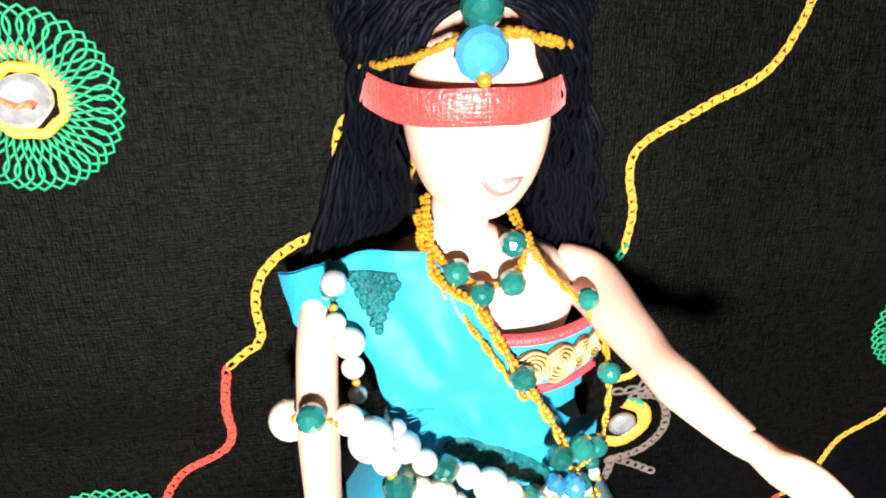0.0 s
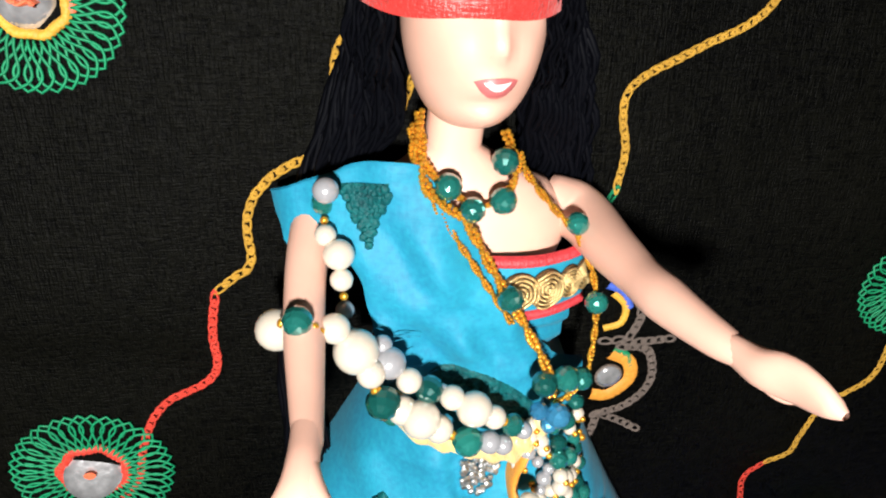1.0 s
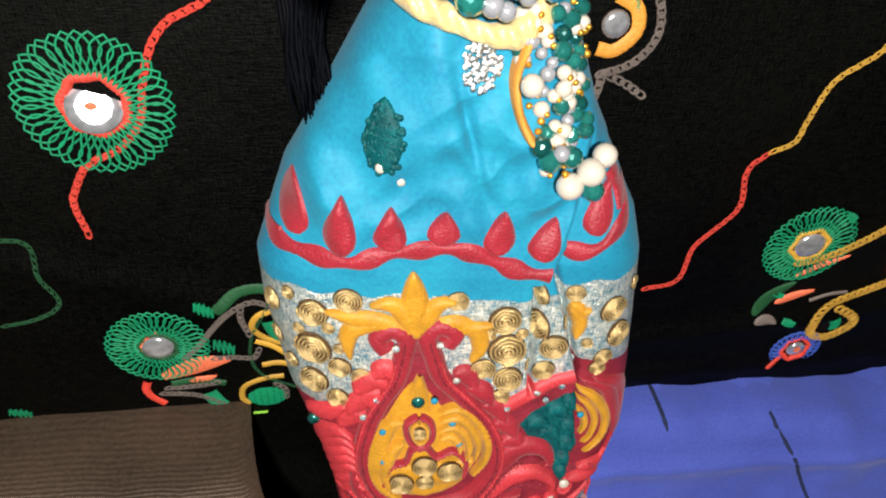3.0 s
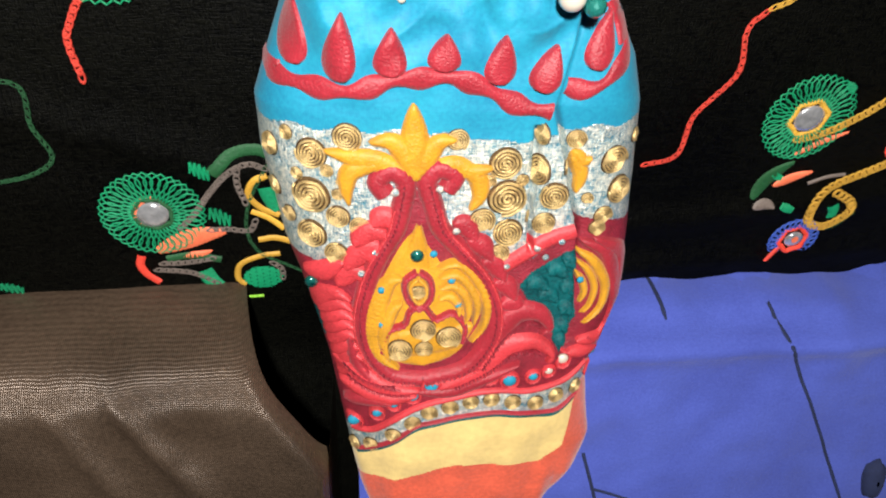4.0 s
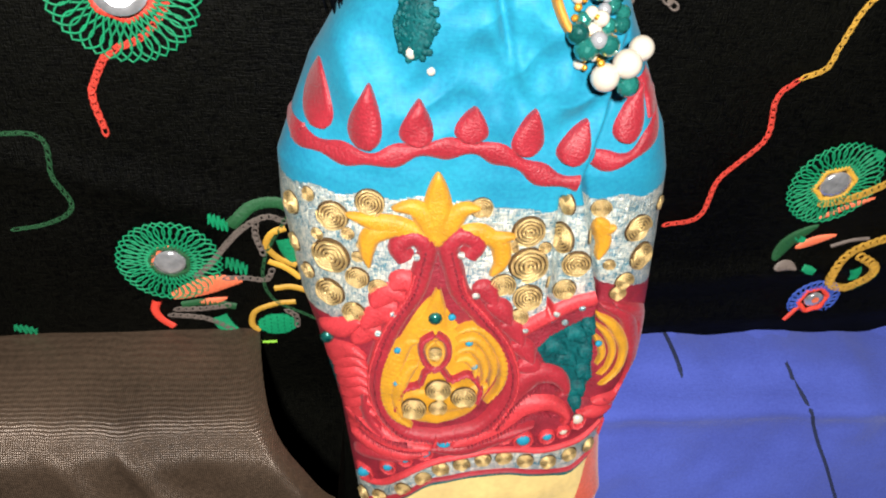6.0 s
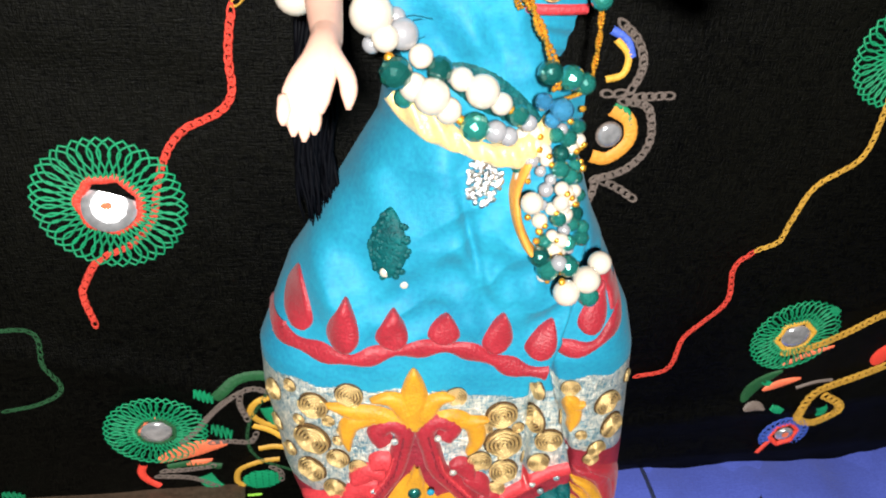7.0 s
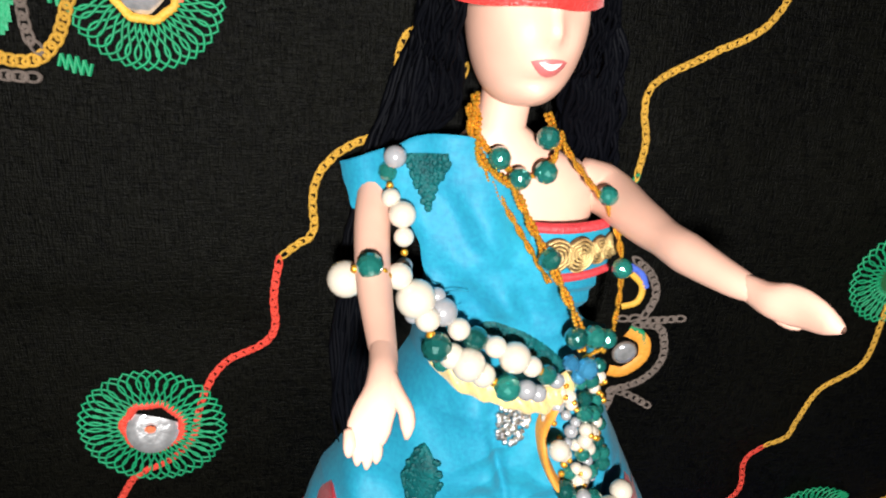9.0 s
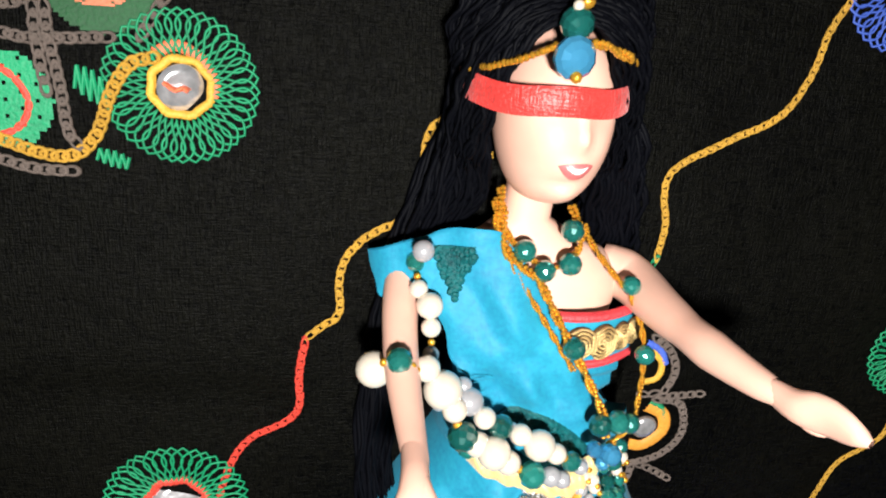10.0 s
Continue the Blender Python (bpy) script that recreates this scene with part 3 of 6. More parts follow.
def skirt_z(x, y):
    a, b = float(np.interp(y, *L_EDGE)), float(np.interp(y, *R_EDGE))
    xi = min(1.0, abs((x - (a + b) / 2) / ((b - a) / 2)))
    low = 0.010 + 0.006 * max(0.0, min(1.0, (0.06 - y) / 0.05))
    z = low + (float(np.interp(y, *TOP)) - low) * (1 - xi ** 3.6) ** 0.5
    d = x - float(np.interp(y, *PLEAT))
    if 0.05 < y < 0.17:
        f = min(1, (y - 0.05) / 0.01) * min(1, (0.17 - y) / 0.02)
        z -= f * 0.0062 / (1 + math.exp(-max(-30.0, min(30.0, d / 0.0002)))) * math.exp(-max(0.0, d) / 0.010)
        z += f * 0.0014 * math.exp(-(max(0, -d) / 0.005) ** 2)
        z -= f * 0.0060 * math.exp(-((d - 0.0006) / 0.0006) ** 2)
    s = x - (0.0255 + 0.06 * (0.115 - y))
    if 0.095 < y < 0.131:
        z -= 0.0075 * math.exp(-(s / 0.00055) ** 2)
    up = max(0.0, min(1.0, (y - 0.135) / 0.02))
    z += up * (0.0011 * math.sin((x * 0.8 + y * 0.75) * 260) * bumpy(x, y, 35, 1) + 0.0040 * bumpy(x * 1.4 + y * 0.5, y * 0.7, 60, 2) + 0.0012 * bumpy(x, y, 130, 3) - 0.0028 * abs(bumpy(x * 1.2 - y * 0.6, y * 0.8, 80, 7)))
    z -= up * 0.0022 * math.exp(-((x - 0.0035 + 0.28 * (y - 0.178)) / 0.0014) ** 2) * math.exp(-((y - 0.172) / 0.012) ** 2)
    z += up * 0.0018 * math.exp(-((x - 0.008 + 0.75 * (y - 0.163)) / 0.0035) ** 2) * math.exp(-((y - 0.163) / 0.014) ** 2)
    hem = max(0.0, min(1.0, (0.014 - y) / 0.016))
    z += hem * (0.0011 * math.sin(x * 520 + 2.5 * bumpy(x, 0.1, 40, 5)) * (0.4 + 1.2 * bumpy(x, 0, 50, 8)) - 0.0012 * max(0.0, bumpy(x, 0.3, 110, 4)))
    z += 0.0005 * bumpy(x, y, 90, 6) + 0.0012 * bumpy(x * 1.2, y * 0.9, 70, 21) * max(0.0, min(1.0, (0.035 - y) / 0.01))
    return z


RED_TOP = ([-0.05, -0.0378, -0.0306, -0.0174, -0.0117, -0.0065, -0.0030, 0.003, 0.0090, 0.0157, 0.0220, 0.0283, 0.0388, 0.0549, 0.065], [0.091, 0.0901, 0.0893, 0.0992, 0.1054, 0.1140, 0.1140, 0.104, 0.100, 0.0929, 0.090, 0.0925, 0.1030, 0.0999, 0.099])
RED_LOW = ([-0.05, -0.0281, -0.0167, -0.0098, -0.0014, 0.0087, 0.0206, 0.0314, 0.0424, 0.0515, 0.065], [0.0280, 0.0240, 0.0271, 0.0336, 0.0399, 0.0432, 0.0456, 0.0442, 0.0451, 0.0500, 0.055])
SATIN_TOP = ([-0.05, -0.0241, -0.0130, -0.0027, 0.0096, 0.0219, 0.0330, 0.0427, 0.0509, 0.065], [0.0140, 0.0120, 0.0182, 0.0283, 0.0318, 0.0334, 0.0318, 0.0312, 0.0360, 0.040])
SATIN_LOW = ([-0.05, -0.0222, -0.0092, 0.0110, 0.0395, 0.0470, 0.0500, 0.065], [0.002, 0.0024, 0.0045, 0.0113, 0.0102, 0.0163, 0.040, 0.05])


TEAL_OUTLINE = [(0.0250, 0.0834), (0.0279, 0.0877), (0.0392, 0.0948), (0.0449, 0.0681), (0.0397, 0.0583), (0.0361, 0.0673), (0.0297, 0.0754)]


def inside(x, y, outline):
    """Even-odd test against a closed outline."""
    odd = False
    for (xa, ya), (xb, yb) in zip(outline, outline[1:] + outline[:1]):
        if (ya > y) != (yb > y) and x < xa + (xb - xa) * (y - ya) / (yb - ya):
            odd = not odd
    return odd


def zone(x, y):
    if y < np.interp(x, *SATIN_LOW):
        return "hem_border"
    if y < np.interp(x, *SATIN_TOP):
        return "satin_band"
    if y < np.interp(x, *RED_LOW) - 0.001:
        return "coin_band"
    if y < np.interp(x, *RED_TOP):
        if inside(x, y, TEAL_OUTLINE):
            return "teal_panel"
        if x < -0.0255 and 0.0590 < y < 0.0765:
            return "teal_edge"
        return "crimson_panel"
    if y < 0.1295 - 0.0025 * math.exp(-((x - 0.018) / 0.012) ** 2) + 0.0006 * math.sin(x * 500):
        return "brocade_panel"
    return "silk_panel"


skirt = root("skirt", (0.005, 0.08, 0.0), "turquoise silk sari skirt with embroidered border and red hem", "skirt")
NX, NY = 250, 560
pieces = {}
rows = []
for i in range(NY):
    y = -0.019 + 0.243 * i / (NY - 1)
    a, b = float(np.interp(y, *L_EDGE)), float(np.interp(y, *R_EDGE))
    y_in = y
    rows.append([(a + (b - a) * 0.5 * (1 - math.cos(math.pi * (0.06 + 0.88 * j / (NX - 1))) / math.cos(math.pi * 0.06)), y_in) for j in range(NX)])
grid_v = [[(x, y, skirt_z(x, y)) for x, y in r] for r in rows]
for i in range(NY - 1):
    for j in range(NX - 1):
        x, y = rows[i][j][0] / 2 + rows[i + 1][j + 1][0] / 2, rows[i][j][1] / 2 + rows[i + 1][j][1] / 2
        pieces.setdefault(zone(x, y), []).append((i, j))
ZMAT = {"hem_border": "hem", "satin_band": "satin", "coin_band": "brocade", "crimson_panel": "crimsonshade", "teal_panel": "teal", "teal_edge": "teal", "brocade_panel": "brocade", "silk_panel": "sari"}
ZLAB = {"hem_border": "vermilion gathered hem border", "satin_band": "pale yellow satin band", "coin_band": "silvery band under gold coins", "crimson_panel": "crimson stitched panel",
        "teal_panel": "teal velvet patch", "teal_edge": "teal velvet patch at the skirt's edge", "brocade_panel": "silver and blue brocade panel", "silk_panel": "plain crumpled turquoise silk"}
for nm in ZMAT:
    g, ids = Geo(), {}
    for i, j in pieces[nm]:
        q = []
        for k in ((i, j), (i, j + 1), (i + 1, j + 1), (i + 1, j)):
            if k not in ids:
                ids[k] = len(g.v)
                g.v.append(grid_v[k[0]][k[1]])
            q.append(ids[k])
        g.f.append(tuple(q))
        g.m.append(0)
    part(nm, g, M[ZMAT[nm]], skirt, ZLAB[nm])
g = Geo()
pts = []
for i in range(0, NY, 8):
    r = grid_v[i]
    y = rows[i][0][1]
    pts += [r[0], (r[0][0] + 0.001, y, r[0][2] - 0.006), (r[0][0] + 0.006, y, black_z(0, max(y, 0.03)) + 0.003), (r[-1][0] - 0.006, y, black_z(0, max(y, 0.03)) + 0.003), (r[-1][0] - 0.001, y, r[-1][2] - 0.006), r[-1]]
g.grid(pts, len(pts) // 6, 6)
part("lining", g, M["sari"], skirt, "underside of the skirt")


def emb(name, mat, ctrl, width, height=0.0011, n=26, rib=0.06, lift=0.0, label=""):
    g = Geo()
    ctrl = [(max(float(np.interp(y, *L_EDGE)) + 0.0022, min(float(np.interp(y, *R_EDGE)) - 0.0032, x)), y) for x, y in ctrl]
    g.stroke(ctrl, width, height * 1.35, skirt_z, n=n, k=9, rib=rib, lift=lift)
    return part(name, g, M[mat], skirt, label)


def leafy(w):
    return lambda s: w * (math.sin(math.pi * min(1, s ** 0.8)) ** 0.7 + 0.03)


def tear(w):
    return lambda s: w * (0.04 + math.sin(math.pi * min(1, s ** 0.55)) ** 0.8)


# teardrops and the wavy band
for x, y, tx, ty in ((-0.0337, 0.1435, -0.0335, 0.1590), (-0.0232, 0.1415, -0.0220, 0.1570), (-0.0116, 0.1430, -0.0112, 0.1540), (0.0005, 0.1445, 0.0012, 0.1530), (0.0135, 0.1415, 0.0145, 0.1530), (0.0235, 0.1400, 0.0265, 0.1510), (0.0375, 0.1440, 0.0400, 0.1580)):
    emb("teardrop", "crimson", [(x, y), ((x + tx) / 2, (y + ty) / 2), (tx, ty)], tear(0.0076), 0.0014, 30)
band = [(-0.0415, 0.1440), (-0.0390, 0.1412), (-0.0338, 0.1398), (-0.0209, 0.1392), (-0.0106, 0.1420), (0.0012, 0.1430), (0.0080, 0.1415), (0.0136, 0.1390), (0.0200, 0.1360), (0.0270, 0.1350)]
emb("wavy_band", "crimson", band, lambda s: 0.0046 + 0.0014 * math.sin(s * 38), 0.0010, 90)
emb("wavy_band", "crimson", [(0.0310, 0.1400), (0.0360, 0.1392), (0.0420, 0.1420), (0.0470, 0.1490), (0.0455, 0.1560)], lambda s: 0.0042 + 0.0015 * math.sin(s * 14), 0.0010, 50)
emb("wavy_band", "crimson", [(0.0400, 0.1600), (0.0430, 0.1560), (0.0450, 0.1500)], 0.004, 0.0010, 30)
# fleur over the scrolls
for c, w in (([(-0.0047, 0.1165), (-0.0053, 0.1260), (-0.0060, 0.1370)], 0.0072), ([(-0.0050, 0.1180), (-0.0100, 0.1265), (-0.0165, 0.1270)], 0.0055), ([(-0.0045, 0.1180), (0.0000, 0.1265), (0.0050, 0.1280)], 0.0055),
             ([(-0.0060, 0.1180), (-0.0140, 0.1215), (-0.0200, 0.1225), (-0.0275, 0.1240)], 0.0058), ([(-0.0035, 0.1180), (0.0040, 0.1205), (0.0090, 0.1190), (0.0145, 0.1205)], 0.0058),
             ([(-0.0130, 0.1215), (-0.0205, 0.1190), (-0.0220, 0.1140), (-0.0213, 0.1090)], 0.0052), ([(0.0050, 0.1205), (0.0105, 0.1175), (0.0115, 0.1120), (0.0090, 0.1080)], 0.0052)):
    emb("fleur_petal", "amber", c, leafy(w), 0.0012, 26, lift=0.0004, label="amber yellow stitched petal")
def dot(x, y, r, mat, parent, surf=skirt_z, name="bead_dot"):
    g = Geo()
    g.ball((x, y, surf(x, y) + r * 0.25), r, 5, 9, sz=0.55)
    return part(name, g, M[mat], parent)


# crimson scrolls that frame the big drop
emb("scroll", "crimson", [(-0.0125, 0.1128), (-0.0143, 0.1161), (-0.0110, 0.1192), (-0.0073, 0.1159), (-0.0082, 0.1092), (-0.0097, 0.1021), (-0.0139, 0.0936), (-0.0172, 0.0837), (-0.0190, 0.0722), (-0.0173, 0.0606), (-0.0111, 0.0522), (-0.0016, 0.0506)], lambda s: 0.0056, 0.0019, 130, rib=0.05)
emb("scroll_cord", "rose", [(-0.0100, 0.1091), (-0.0116, 0.1020), (-0.0158, 0.0935), (-0.0191, 0.0835), (-0.0210, 0.0718), (-0.0194, 0.0600), (-0.0133, 0.0511), (-0.0037, 0.0497)], 0.0011, 0.0020, 120, rib=0.3)
emb("scroll_cord", "crimsonshade", [(-0.0077, 0.1159), (-0.0086, 0.1092), (-0.0102, 0.1021), (-0.0143, 0.0936), (-0.0176, 0.0837), (-0.0194, 0.0721), (-0.0178, 0.0604), (-0.0116, 0.0522), (-0.0021, 0.0506)], 0.0008, 0.0022, 120, rib=0.4)
emb("scroll", "crimson", [(0.0031, 0.1140), (0.0050, 0.1177), (0.0009, 0.1198), (-0.0019, 0.1161), (-0.0001, 0.1094), (0.0022, 0.1023), (0.0082, 0.0950), (0.0143, 0.0864), (0.0183, 0.0755), (0.0175, 0.0640), (0.0112, 0.0545), (-0.0006, 0.0506)], lambda s: 0.0056, 0.0019, 130, rib=0.05)
emb("scroll_cord", "rose", [(0.0017, 0.1094), (0.0041, 0.1024), (0.0101, 0.0950), (0.0163, 0.0864), (0.0204, 0.0755), (0.0197, 0.0640), (0.0135, 0.0536), (0.0016, 0.0498)], 0.0011, 0.0020, 120, rib=0.3)
emb("scroll_cord", "crimsonshade", [(-0.0015, 0.1161), (0.0003, 0.1094), (0.0027, 0.1023), (0.0086, 0.0950), (0.0148, 0.0864), (0.0188, 0.0755), (0.0180, 0.0640), (0.0117, 0.0545), (-0.0001, 0.0506)], 0.0008, 0.0022, 120, rib=0.4)
# scalloped flanks of the panel
# left side in lighter rose, right in crimson: the brighter light there is coloured in
emb("flank_scallop", "rose", [(-0.0323, 0.0744), (-0.0267, 0.0791), (-0.0214, 0.0785)], leafy(0.0050), 0.0016, 24, rib=0.06)
emb("flank_scallop", "rose", [(-0.0316, 0.0706), (-0.0260, 0.0757), (-0.0209, 0.0749)], leafy(0.0050), 0.0016, 24, rib=0.06)
emb("flank_scallop", "rose", [(-0.0309, 0.0668), (-0.0253, 0.0721), (-0.0204, 0.0714)], leafy(0.0050), 0.0016, 24, rib=0.06)
emb("flank_scallop", "rose", [(-0.0302, 0.0628), (-0.0245, 0.0685), (-0.0198, 0.0677)], leafy(0.0050), 0.0016, 24, rib=0.06)
emb("flank_scallop", "rose", [(-0.0295, 0.0588), (-0.0238, 0.0648), (-0.0193, 0.0640)], leafy(0.0050), 0.0016, 24, rib=0.06)
emb("flank_scallop", "rose", [(-0.0287, 0.0549), (-0.0230, 0.0611), (-0.0187, 0.0602)], leafy(0.0050), 0.0016, 24, rib=0.06)
emb("flank_scallop", "rose", [(-0.0280, 0.0509), (-0.0222, 0.0573), (-0.0181, 0.0564)], leafy(0.0050), 0.0016, 24, rib=0.06)
emb("flank_scallop", "rose", [(-0.0271, 0.0474), (-0.0214, 0.0535), (-0.0175, 0.0525)], leafy(0.0050), 0.0016, 24, rib=0.06)
emb("flank_scallop", "rose", [(-0.0209, 0.0972), (-0.0159, 0.1018), (-0.0108, 0.0996)], leafy(0.0068), 0.0015, 24, rib=0.06)
emb("flank_scallop", "rose", [(-0.0159, 0.1038), (-0.0124, 0.1059), (-0.0095, 0.1032)], leafy(0.0068), 0.0015, 24, rib=0.06)
emb("flank_scallop", "rose", [(-0.0232, 0.0891), (-0.0180, 0.0945), (-0.0135, 0.0914)], leafy(0.0068), 0.0015, 24, rib=0.06)
emb("flank_scallop", "rose", [(-0.0256, 0.0831), (-0.0210, 0.0882), (-0.0164, 0.0852)], leafy(0.0068), 0.0015, 24, rib=0.06)
emb("flank_scallop", "rose", [(-0.0202, 0.0922), (-0.0158, 0.0968), (-0.0126, 0.0954)], leafy(0.0068), 0.0015, 24, rib=0.06)
emb("flank_scallop", "rose", [(-0.0351, 0.0846), (-0.0293, 0.0863), (-0.0232, 0.0918)], leafy(0.0068), 0.0015, 24, rib=0.06)
emb("flank_scallop", "rose", [(-0.0353, 0.0718), (-0.0297, 0.0771), (-0.0248, 0.0814)], leafy(0.0068), 0.0015, 24, rib=0.06)
emb("flank_scallop", "crimson", [(0.0049, 0.1045), (0.0086, 0.1032), (0.0120, 0.0984)], leafy(0.0062), 0.0015, 24, rib=0.06)
emb("flank_scallop", "crimson", [(0.0090, 0.0992), (0.0129, 0.0975), (0.0165, 0.0925)], leafy(0.0062), 0.0015, 24, rib=0.06)
emb("flank_scallop", "crimson", [(0.0134, 0.0925), (0.0174, 0.0907), (0.0208, 0.0855)], leafy(0.0062), 0.0015, 24, rib=0.06)
emb("flank_scallop", "crimson", [(0.0172, 0.0855), (0.0213, 0.0837), (0.0243, 0.0792)], leafy(0.0062), 0.0015, 24, rib=0.06)
emb("flank_scallop", "crimson", [(0.0197, 0.0774), (0.0237, 0.0774), (0.0273, 0.0745)], leafy(0.0062), 0.0015, 24, rib=0.06)
# curling plumes beside the drop
emb("flank_plume", "crimson", [(0.0134, 0.0528), (0.0193, 0.0660), (0.0249, 0.0740), (0.0315, 0.0738), (0.0353, 0.0690), (0.0326, 0.0664)], leafy(0.0080), 0.0018, 50, rib=0.05)
emb("flank_plume", "rose", [(0.0033, 0.0472), (0.0148, 0.0522), (0.0231, 0.0615), (0.0314, 0.0632), (0.0373, 0.0586), (0.0361, 0.0550)], leafy(0.0078), 0.0018, 50, rib=0.05)
emb("flank_plume", "crimson", [(-0.0034, 0.0465), (0.0068, 0.0454), (0.0184, 0.0504), (0.0281, 0.0560)], leafy(0.0050), 0.0018, 50, rib=0.05)
emb("flank_plume", "rose", [(-0.0284, 0.0546), (-0.0202, 0.0501), (-0.0101, 0.0459), (-0.0018, 0.0471)], leafy(0.0075), 0.0018, 50, rib=0.05)
emb("flank_plume", "rose", [(-0.0276, 0.0453), (-0.0202, 0.0441), (-0.0109, 0.0421), (-0.0025, 0.0450)], leafy(0.0060), 0.0018, 50, rib=0.05)
emb("flank_plume", "crimson", [(-0.0264, 0.0379), (-0.0185, 0.0403), (-0.0100, 0.0405)], leafy(0.0050), 0.0018, 50, rib=0.05)
emb("flank_plume", "crimson", [(-0.0226, 0.0653), (-0.0211, 0.0552), (-0.0152, 0.0483), (-0.0068, 0.0469)], leafy(0.0045), 0.0018, 50, rib=0.05)
emb("plume_vein", "crimsonshade", [(0.0163, 0.0549), (0.0225, 0.0669), (0.0285, 0.0716), (0.0330, 0.0699)], 0.0007, 0.0026, 60, rib=0.5)
emb("plume_vein", "crimsonshade", [(0.0084, 0.0480), (0.0181, 0.0538), (0.0258, 0.0602), (0.0336, 0.0598)], 0.0007, 0.0026, 60, rib=0.5)
emb("plume_vein", "crimsonshade", [(-0.0236, 0.0495), (-0.0152, 0.0457), (-0.0051, 0.0457)], 0.0007, 0.0026, 60, rib=0.5)
emb("plume_vein", "crimsonshade", [(-0.0249, 0.0543), (-0.0186, 0.0496), (-0.0094, 0.0480)], 0.0007, 0.0026, 60, rib=0.5)
# red strip between the brocade and the teal patch
emb("red_strip", "rose", [(0.0198, 0.0899), (0.0255, 0.0942), (0.0318, 0.0983), (0.0385, 0.1009)], 0.0050, 0.0012, 50, rib=0.10)
dot(0.0205, 0.0907, 0.0010, "brocade", skirt, lambda u, v: skirt_z(u, v) + 0.0012)
dot(0.0283, 0.0962, 0.0010, "brocade", skirt, lambda u, v: skirt_z(u, v) + 0.0012)
dot(0.0350, 0.0981, 0.0010, "brocade", skirt, lambda u, v: skirt_z(u, v) + 0.0012)
dot(0.0403, 0.1002, 0.0010, "brocade", skirt, lambda u, v: skirt_z(u, v) + 0.0012)
dot(0.0311, 0.0932, 0.0010, "brocade", skirt, lambda u, v: skirt_z(u, v) + 0.0012)
# teal tufts
emb("velvet_tuft", "teal", [(0.0270, 0.0831), (0.0300, 0.0845), (0.0336, 0.0822)], leafy(0.0052), 0.0014, 18, rib=0.15)
emb("velvet_tuft", "teal", [(0.0308, 0.0791), (0.0335, 0.0804), (0.0368, 0.0778)], leafy(0.0052), 0.0014, 18, rib=0.15)
emb("velvet_tuft", "teal", [(0.0328, 0.0870), (0.0350, 0.0887), (0.0384, 0.0862)], leafy(0.0052), 0.0014, 18, rib=0.15)
emb("velvet_tuft", "teal", [(0.0370, 0.0814), (0.0393, 0.0831), (0.0415, 0.0801)], leafy(0.0052), 0.0014, 18, rib=0.15)
emb("velvet_tuft", "teal", [(0.0377, 0.0740), (0.0397, 0.0757), (0.0425, 0.0725)], leafy(0.0052), 0.0014, 18, rib=0.15)
emb("velvet_tuft", "teal", [(0.0368, 0.0673), (0.0389, 0.0694), (0.0422, 0.0666)], leafy(0.0052), 0.0014, 18, rib=0.15)
emb("velvet_tuft", "teal", [(0.0372, 0.0903), (0.0384, 0.0919), (0.0399, 0.0892)], leafy(0.0052), 0.0014, 18, rib=0.15)
emb("velvet_tuft", "teal", [(0.0380, 0.0621), (0.0395, 0.0639), (0.0416, 0.0622)], leafy(0.0052), 0.0014, 18, rib=0.15)
# half motif beyond the pleat
emb("side_motif", "amber", [(0.0407, 0.0922), (0.0472, 0.0878), (0.0526, 0.0792), (0.0522, 0.0711), (0.0469, 0.0656)], leafy(0.0036), 0.0014, 46, rib=0.08)
emb("side_motif", "amber", [(0.0417, 0.0886), (0.0460, 0.0848), (0.0491, 0.0788), (0.0483, 0.0730), (0.0457, 0.0696)], leafy(0.0026), 0.0014, 46, rib=0.08)
emb("side_motif", "amber", [(0.0421, 0.0845), (0.0449, 0.0811), (0.0460, 0.0772), (0.0445, 0.0737)], leafy(0.0026), 0.0014, 46, rib=0.08)
emb("side_motif", "crimson", [(0.0417, 0.0956), (0.0518, 0.0891), (0.0639, 0.0719), (0.0641, 0.0603), (0.0531, 0.0590)], leafy(0.0052), 0.0014, 46, rib=0.08)
emb("side_motif", "crimson", [(0.0454, 0.0963), (0.0566, 0.0886), (0.0661, 0.0747), (0.0668, 0.0656)], leafy(0.0046), 0.0014, 46, rib=0.08)
emb("side_motif", "rose", [(0.0459, 0.0595), (0.0561, 0.0581), (0.0653, 0.0589), (0.0678, 0.0634)], leafy(0.0050), 0.0014, 46, rib=0.08)
emb("side_motif", "rose", [(0.0433, 0.0559), (0.0549, 0.0536), (0.0653, 0.0528)], leafy(0.0048), 0.0014, 46, rib=0.08)
emb("side_motif", "crimson", [(0.0493, 0.0605), (0.0618, 0.0564), (0.0661, 0.0624)], leafy(0.0030), 0.0014, 46, rib=0.08)
emb("side_motif", "amber", [(0.0354, 0.1229), (0.0385, 0.1198), (0.0409, 0.1211)], leafy(0.0044), 0.0012, 30, rib=0.06)
emb("side_motif", "amber", [(0.0354, 0.1215), (0.0388, 0.1161), (0.0382, 0.1100)], leafy(0.0044), 0.0012, 30, rib=0.06)
emb("drop_ground", "amber", [(-0.0010, 0.0560), (-0.0025, 0.0700), (-0.0042, 0.0880), (-0.0050, 0.1010)], tear(0.0290), 0.0006, 60, rib=0.02, label="amber drop ground")
